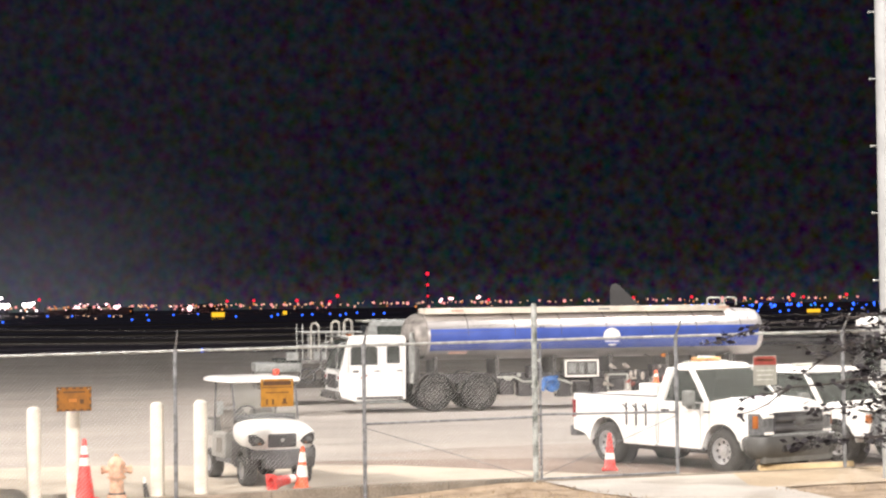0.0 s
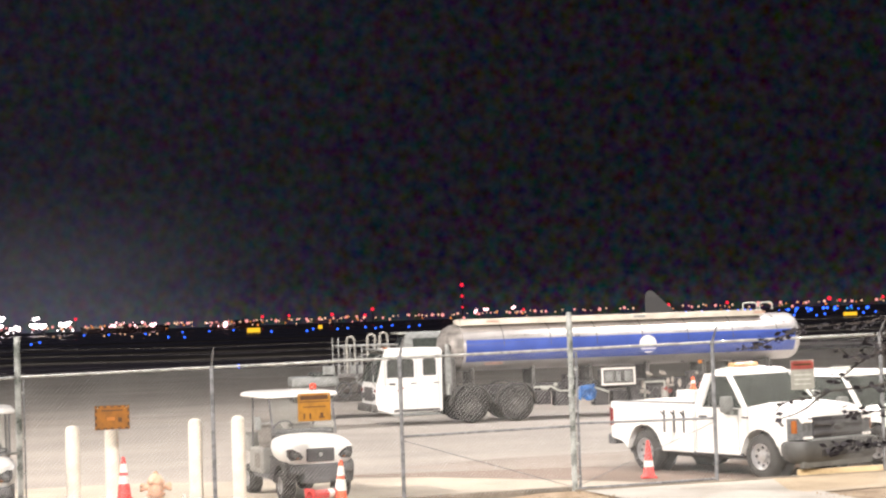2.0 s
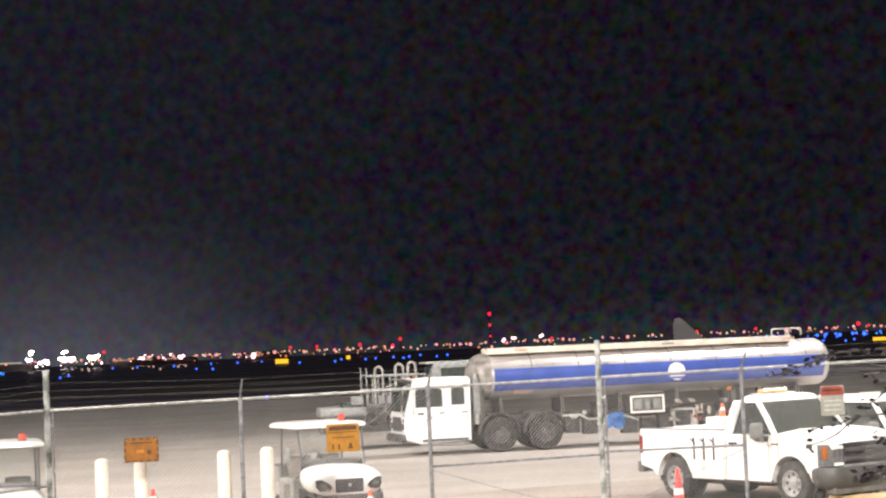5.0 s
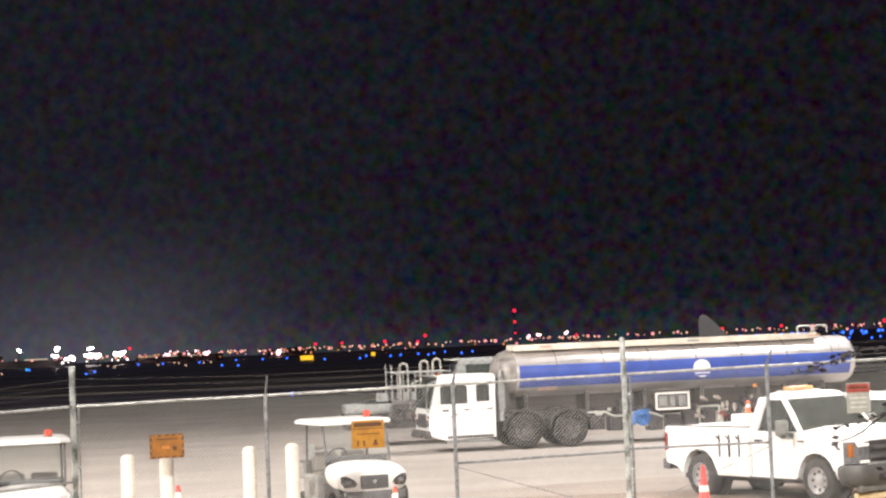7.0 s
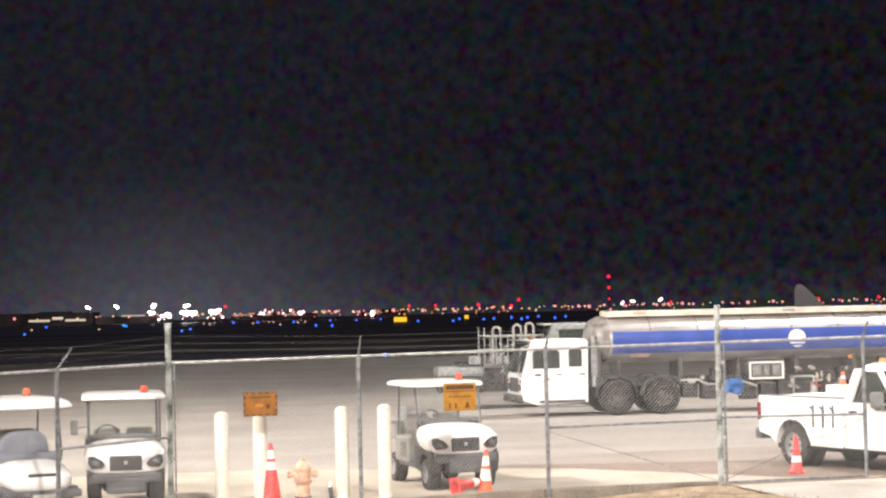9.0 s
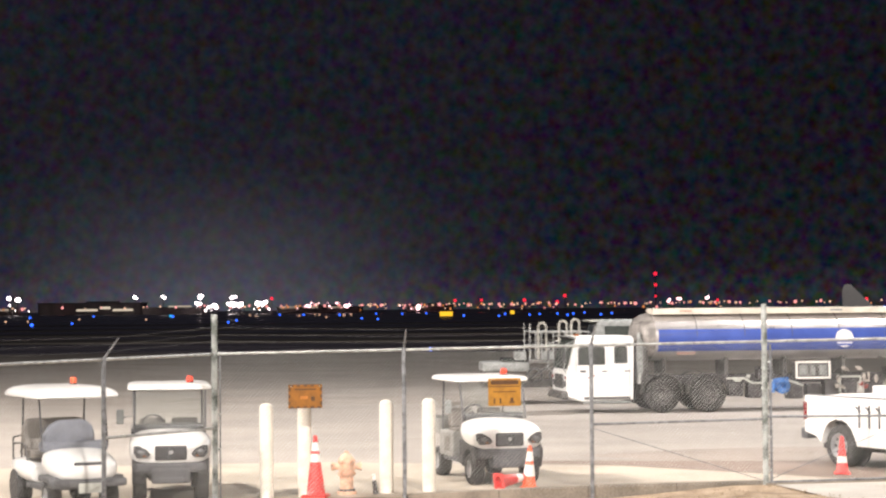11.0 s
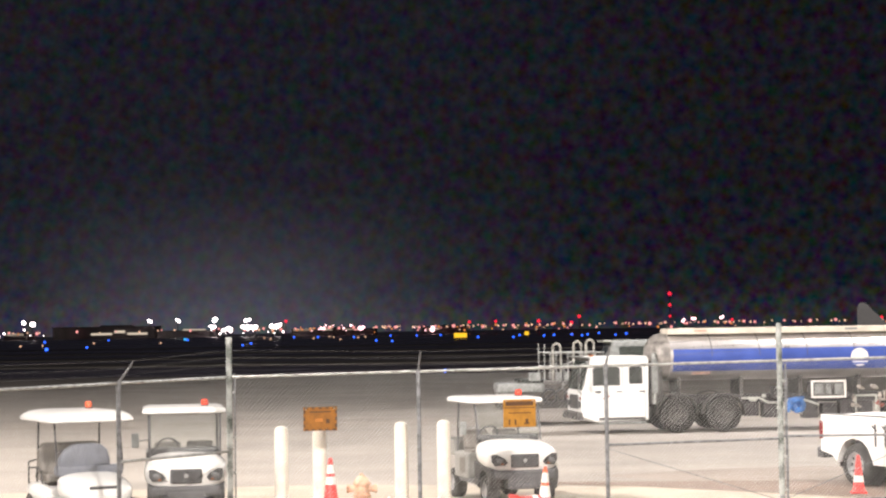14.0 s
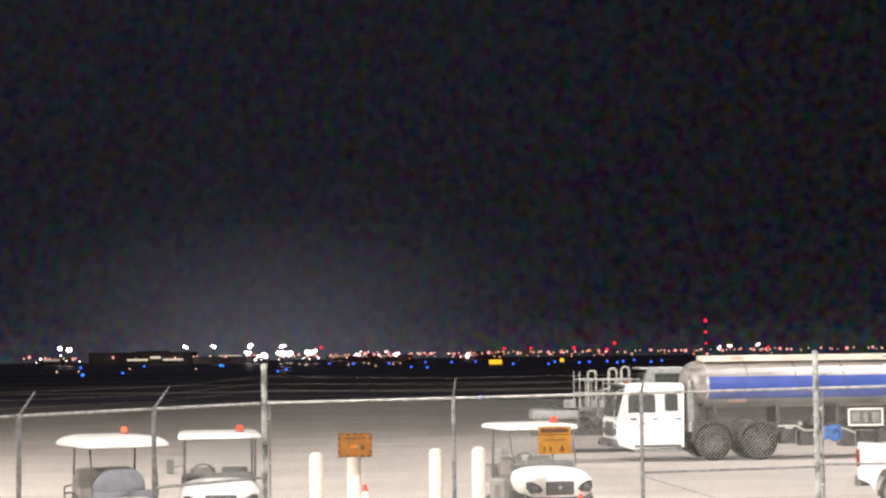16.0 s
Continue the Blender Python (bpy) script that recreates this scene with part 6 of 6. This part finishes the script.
# the thicker crown round the trunk
tips = [(rt.uniform(-1.62, -1.30), rt.uniform(-0.5, 0.4), rt.uniform(2.56, 3.42)) for _ in range(15)]
while len(tips) < 52:
    a = rt.uniform(0, 2 * math.pi)
    r = rt.uniform(0.7, 1.5)
    tips.append((r * math.cos(a), r * math.sin(a), rt.uniform(2.55, 3.4 if math.cos(a) < -0.3 else 4.5)))
for t in tips:
    t = Vector(t)
    root = Vector((0, 0, min(3.5, max(1.3, t.z - rt.uniform(0.2, 0.9)))))
    prev, n = root, 8
    for i in range(1, n + 1):
        f = i / n
        p = root.lerp(t, f) + Vector((rt.uniform(-1, 1), rt.uniform(-1, 1), rt.uniform(-0.6, 0.8))) * 0.04 + Vector((0, 0, 0.10 * math.sin(math.pi * f)))
        rod(limbs, prev, p, 0.016 * (1 - f) + 0.004, 5, 0.014 * (1 - f) + 0.003)
        if f > 0.4:
            for _ in range(9):
                leaf(p + Vector((rt.gauss(0, 0.06), rt.gauss(0, 0.06), rt.gauss(0, 0.04))), rt.uniform(0.03, 0.058))
            if rt.random() < 0.5:
                q = p + Vector((rt.uniform(-0.16, 0.16), rt.uniform(-0.2, 0.2), rt.uniform(-0.12, 0.12)))
                rod(limbs, p, q, 0.005, 4, 0.0025)
                for _ in range(9):
                    leaf(p.lerp(q, rt.random()) + Vector((rt.gauss(0, 0.025), rt.gauss(0, 0.03), rt.gauss(0, 0.025))), rt.uniform(0.025, 0.05))
        prev = p
part("branch", limbs, BARK, tree)
part("crown", leaves, LEAF, tree)["kind"] = "stuff"

# ---- far side of the airfield ----
# parked light aircraft, only its fin showing over the tanker
plane = thing("light_aircraft", pose(8.2, 90, -0.45), "grey parked light aircraft with a swept tail fin", "aircraft")
HULL = mat("aircraft_paint", (0.036, 0.035, 0.037), 0.5, vary=0.06)
smooth(part("fuselage", loft(bmesh.new(), [[(x, r * math.cos(2 * math.pi * k / 16), 1.75 + dz + r * math.sin(2 * math.pi * k / 16)) for k in range(16)] for x, r, dz in ((0.0, 0.15, 0.35), (1.3, 0.40, 0.15), (2.9, 0.62, 0), (4.6, 0.62, 0), (5.6, 0.45, -0.1), (6.1, 0.1, -0.15))]), HULL, plane), 60)
part("fin", loft(bmesh.new(), [[(-0.3, -0.06, 2.0), (2.3, -0.06, 2.2), (2.3, 0.06, 2.2), (-0.3, 0.06, 2.0)], [(-0.30, -0.045, 4.15), (0.34, -0.045, 4.15), (0.34, 0.045, 4.15), (-0.30, 0.045, 4.15)], [(-0.22, -0.03, 4.38), (0.13, -0.03, 4.36), (0.13, 0.03, 4.36), (-0.22, 0.03, 4.38)], [(-0.10, -0.02, 4.44), (0.02, -0.02, 4.43), (0.02, 0.02, 4.43), (-0.10, 0.02, 4.44)]]), HULL, plane, "grey swept fin")
for s in (-1, 1):
    part("tailplane", loft(bmesh.new(), [[(-0.2, 0, 2.1), (1.2, 0, 2.1), (1.2, 0, 2.2), (-0.2, 0, 2.2)], [(0.0, s * 1.7, 2.12), (0.7, s * 1.7, 2.12), (0.7, s * 1.7, 2.17), (0.0, s * 1.7, 2.17)]]), HULL, plane)
    part("wing", loft(bmesh.new(), [[(2.9, 0, 1.25), (4.3, 0, 1.25), (4.3, 0, 1.42), (2.9, 0, 1.42)], [(3.1, s * 4.6, 1.5), (4.0, s * 4.6, 1.5), (4.0, s * 4.6, 1.57), (3.1, s * 4.6, 1.57)]]), HULL, plane)
    part("gear_leg", rod(bmesh.new(), (3.6, s * 1.3, 0.0), (3.6, s * 1.1, 1.3), 0.05), STEELD, plane)
part("gear_leg", rod(bmesh.new(), (5.5, 0, 0.0), (5.5, 0, 1.3), 0.05), STEELD, plane)


def lamp_thing(name, stem_h, r, glow, label, category, group):
    """A light on a stem, built once far below the view's reach and copied out. Its lens is oversized to stand in for
    bloom.
    """
    t = thing(name, pose(0, 0, 0), label, category, group)
    part("stem", rod(bmesh.new(), (0, 0, -0.35), (0, 0, stem_h), r * 0.3, 6), STEELD, t)
    part("lens", ball(bmesh.new(), (0, 0, stem_h + r * 0.6), r, 10, 6, (1, 1, 0.85)), glow, t)
    return t


def scatter(first, places, near):
    """Copies of a lamp at (x, y) places; the first one takes the first place."""
    for k, (x, y) in enumerate(places):
        d = math.hypot(x, y)
        m = Matrix.Translation((x, y, -0.42)) @ Matrix.Scale(min(max(d / near, 0.5), 1.25), 4)
        if k == 0:
            first.matrix_basis = m
        else:
            copy_thing(first, m)


BLUE_A = [(-142, 412), (-289, 836), (-152, 472), (-301, 971), (-228, 857), (-112, 475), (-126, 545), (-211, 1016), (-190, 976), (-161, 919), (-97, 594), (-161, 1035), (-86, 556), (-140, 989), (-134, 1041), (-78, 717), (-62, 688), (-73, 841), (-56, 757), (-55, 801), (-50, 843), (-39, 722), (-42, 823), (-43, 952), (-27, 739), (-26, 842), (-19, 150)]
BLUE_B = [(217, 1378), (249, 1549), (105, 635), (161, 969), (163, 944), (249, 1428), (103, 582), (117, 645), (249, 1322), (249, 1287), (223, 1121), (131, 650), (224, 1102), (141, 678), (143, 666), (249, 1154), (426, 1957), (164, 745), (277, 1246), (123, 551), (249, 1100), (276, 1194)]
scatter(lamp_thing("taxiway_light", 0.25, 0.62, E_BLUE, "small blue taxiway edge light on a stem", "airfield light", "taxiway edge lights"), BLUE_A + BLUE_B, 700)
rb = random.Random(21)
scatter(lamp_thing("taxiway_light", 0.25, 0.66, E_BLUE, "small blue taxiway edge light on a stem", "airfield light", "taxiway edge lights"), [(x + rb.uniform(-6, 6), rb.uniform(1050, 1900)) for x in [150 + 7 * k for k in range(34)]], 700)
scatter(lamp_thing("taxiway_light", 0.25, 0.42, E_CYAN, "pale cyan airfield light on a stem", "airfield light", "airfield marker lights"), [(241, 1232), (236, 1222), (-230, 860), (252, 1240)], 700)
scatter(lamp_thing("runway_light", 0.25, 0.36, E_WARM, "small warm white airfield light on a stem", "airfield light", "airfield marker lights"), [(-198, 551), (-197, 568), (-216, 679), (-177, 630), (-219, 978), (-181, 821), (-198, 1050), (-127, 696), (-164, 832), (-177, 951), (-146, 844), (-153, 905)], 700)


def lit_sign(x, y, w, h):
    s = thing("airfield_sign", pose(x, y, -0.45, 0, 0, 0), "lit yellow taxiway guidance sign", "airfield sign", "taxiway guidance signs")
    part("panel", box(bmesh.new(), (w, 0.3, h), (0, 0, 0.35 + h / 2), 0.05), E_YELLOW, s)
    for dx in (-w * 0.35, w * 0.35):
        part("leg", box(bmesh.new(), (0.15, 0.15, 0.5), (dx, 0.1, 0.2)), STEELD, s)


lit_sign(-84, 711, 4.8, 1.7)
lit_sign(-72.5, 873, 1.8, 1.6)
lit_sign(100.4, 516, 3.6, 0.9)

# far buildings
RISE = 1500.0


def hall(x0, x1, z, y, label, strips=()):
    b = thing("airport_building", pose((x0 + x1) / 2, y, -0.5), label, "building", "buildings beyond the airfield")
    w = x1 - x0
    part("wall", box(bmesh.new(), (w, 18, z), (0, 9, z / 2), 0.2), FARWALL, b)
    part("roof", box(bmesh.new(), (w + 1.5, 20, 0.6), (0, 9, z + 0.3), 0.1), FARWALL, b)
    part("parapet", box(bmesh.new(), (w * 0.3, 8, 1.2), (w * 0.1, 9, z + 1.1), 0.1), FARWALL, b)
    for a, c, zz, hh in strips:
        part("lit_fascia", box(bmesh.new(), (c - a, 0.3, hh), ((a + c) / 2 - (x0 + x1) / 2, -0.2, zz), 0.05), E_STRIP, b, "long lit band of windows")


hall(-522, -434, 9.6, RISE + 30, "wide dark hangar with lit bands of windows", ((-489, -471, 4.0, 1.6), (-469, -460, 5.8, 2.0), (-458, -441, 4.0, 1.6)))
hall(-430, -380, 5.5, RISE + 20, "low dark terminal wing with a lit fascia", ((-408, -389, 6.2, 1.4),))
hall(-318, -250, 5.0, RISE + 20, "low dark terminal wing with lit windows", ((-316, -300, 5.2, 1.0), (-292, -284, 4.9, 1.0), (-276, -262, 5.0, 0.9)))
hall(-210, -175, 5.6, RISE + 10, "brown flat-roofed building beyond the airfield", ((-204, -196, 4.2, 0.8),))
hall(-560, -540, 4.6, RISE + 20, "low dark building with a lit fascia", ((-558, -543, 4.8, 1.3),))


rm = random.Random(17)


def mast(x, z, glow, size, heads, label):
    m_ = thing("floodlight_mast", pose(x, RISE, -0.5), label, "floodlight", "floodlight masts beyond the airfield")
    part("mast", rod(bmesh.new(), (0, 0, 0), (0, 0, z), 0.25, 6), STEELD, m_)
    # heads are swollen and bunched so their shape imitates lens bloom
    count = heads * 3 if size > 1.5 else 1
    for k in range(count):
        dx = rm.uniform(-0.5, 0.5) * size * heads * 1.1 if count > 1 else 0
        dz = rm.uniform(-0.35, 0.45) * size if count > 1 else 0
        part("lamp_head", ball(bmesh.new(), (dx, -0.5, z + 0.5 + dz), size * rm.uniform(0.25, 0.72), 10, 6), glow, m_)


BRIGHT = "white apron floodlights on a mast, heads oversized for their bloom"
for x, z, size, heads in ((-536, 13.0, 2.2, 1), (-529, 12.5, 2.4, 1), (-430, 13.2, 1.8, 1), (-407, 13.4, 1.8, 1), (-376, 13.4, 2.3, 2), (-378, 8.1, 2.0, 2), (-367, 5.6, 2.5, 3), (-349, 13.0, 2.0, 2), (-350, 7.2, 2.3, 3), (-344, 7.4, 2.3, 2), (-328, 7.5, 2.0, 2), (-323, 8.2, 2.2, 1)):
    mast(x, z, E_WHITE, size, heads, BRIGHT)
for x, z, size, heads in ((-288, 5.4, 2.2, 2), (-257, 5.1, 2.3, 2), (-200, 3.4, 2.8, 1), (-205, 2.5, 1.3, 1), (-1, 7.1, 2.2, 1), (6, 7.7, 2.6, 1), (28, 9.2, 1.7, 1), (-271, 5.2, 1.2, 1), (-214, 5.0, 1.2, 1)):
    mast(x, z, E_PINK, size, heads, "pinkish floodlight on a mast beyond the airfield, oversized for its bloom")

tower = thing("radio_mast", pose(-12, RISE + 5, -0.5), "slim radio mast with red obstruction lights", "mast")
part("lattice", rod(bmesh.new(), (0, 0, 0), (0, 0, 29.5), 0.5, 4, 0.25), STEELD, tower)
for z, r in ((28.8, 1.5), (20.0, 1.2), (11.2, 0.9)):
    part("obstruction_light", ball(bmesh.new(), (0, -0.6, z), r, 10, 6), E_RED, tower)

first = thing("obstruction_light", pose(0, 0, 0), "red obstruction light on a pole", "beacon light", "red obstruction lights")
part("stem", rod(bmesh.new(), (0, 0, -15), (0, 0, 0), 0.2, 6), STEELD, first)
part("lens", ball(bmesh.new(), (0, 0, 0.5), 0.95, 10, 6), E_RED, first)
for k, (x, z, s) in enumerate(((-115, 7.8, 1.4), (-170, 8.0, 0.9), (-149, 8.2, 0.8), (-89, 6.2, 1.0), (-83, 11.0, 1.0), (150, 6.5, 0.9), (196, 6.6, 0.9), (276, 7.0, 1.2), (318, 7.0, 0.9), (284, 5.6, 0.8), (36, 6.6, 0.8), (-318, 11, 0.9))):
    m = Matrix.Translation((x, RISE, z)) @ Matrix.Scale(s, 4)
    if k == 0:
        first.matrix_basis = m
    else:
        copy_thing(first, m)

# smaller lamps added at random round the brightest stands, to imitate their ragged bloom
rs = random.Random(4)
for x0, x1, n, glow in ((-382, -320, 20, E_WHITE), (-300, -250, 9, E_PINK), (-212, -192, 6, E_ROSE), (-560, -500, 5, E_WHITE)):
    for _ in range(n):
        mast(rs.uniform(x0, x1), rs.uniform(2.0, 8.0), glow, rs.uniform(0.7, 1.3), 1, "small added lamp roughening the bloom of the far floodlights")

# street lamps of the town, strung along the skyline; heads oversized in place of bloom
lampf = thing("street_lamp", pose(0, 0, 0), "far warm street lamp on the skyline", "street lamp", "street lamps of the town")
part("pole", rod(bmesh.new(), (0, 0, -18), (0, 0, 0), 0.15, 5), STEELD, lampf)
part("lamp_head", ball(bmesh.new(), (0, 0, 0.3), 1.15, 8, 6), E_WARM, lampf)
lampp = thing("street_lamp", Matrix.Translation((-556, RISE + 20, 5.2)), "far pinkish sodium street lamp on the skyline", "street lamp", "street lamps of the town")
part("pole", rod(bmesh.new(), (0, 0, -18), (0, 0, 0), 0.15, 5), STEELD, lampp)
part("lamp_head", ball(bmesh.new(), (0, 0, 0.3), 1.15, 8, 6), E_ROSE, lampp)
lampo = thing("street_lamp", Matrix.Translation((-548, RISE + 20, 4.2)), "far dim orange street lamp below the skyline", "street lamp", "street lamps of the town")
part("pole", rod(bmesh.new(), (0, 0, -18), (0, 0, 0), 0.15, 5), STEELD, lampo)
part("lamp_head", ball(bmesh.new(), (0, 0, 0.3), 1.0, 8, 6), E_ORANGE, lampo)
rl = random.Random(8)
x, k = -560.0, 0
while x < 330:
    z = (5.2 if x < -200 else 5.4) + rl.gauss(0, 0.45)
    m = Matrix.Translation((x, RISE + rl.uniform(-30, 60), z)) @ Matrix.Scale(rl.choice((0.6, 0.75, 0.9, 1.0, 1.2)), 4)
    if k == 0:
        lampf.matrix_basis = m
    else:
        copy_thing(lampp if k % 3 == 1 else lampf, m)
    x += rl.choice((1.6, 2.2, 3.0, 3.6, 5, 7)) * (2.6 if x < -390 else 1.0 if x < 60 else 1.8)
    k += 1
for k in range(90):
    x = rl.uniform(-330, 320) if k % 3 else rl.uniform(-300, -60)
    copy_thing((lampo, lampp, lampo, lampf)[k % 4], Matrix.Translation((x, RISE - rl.uniform(10, 60), rl.uniform(1.6, 6.4))) @ Matrix.Scale(rl.choice((0.5, 0.6, 0.75, 0.9)), 4))
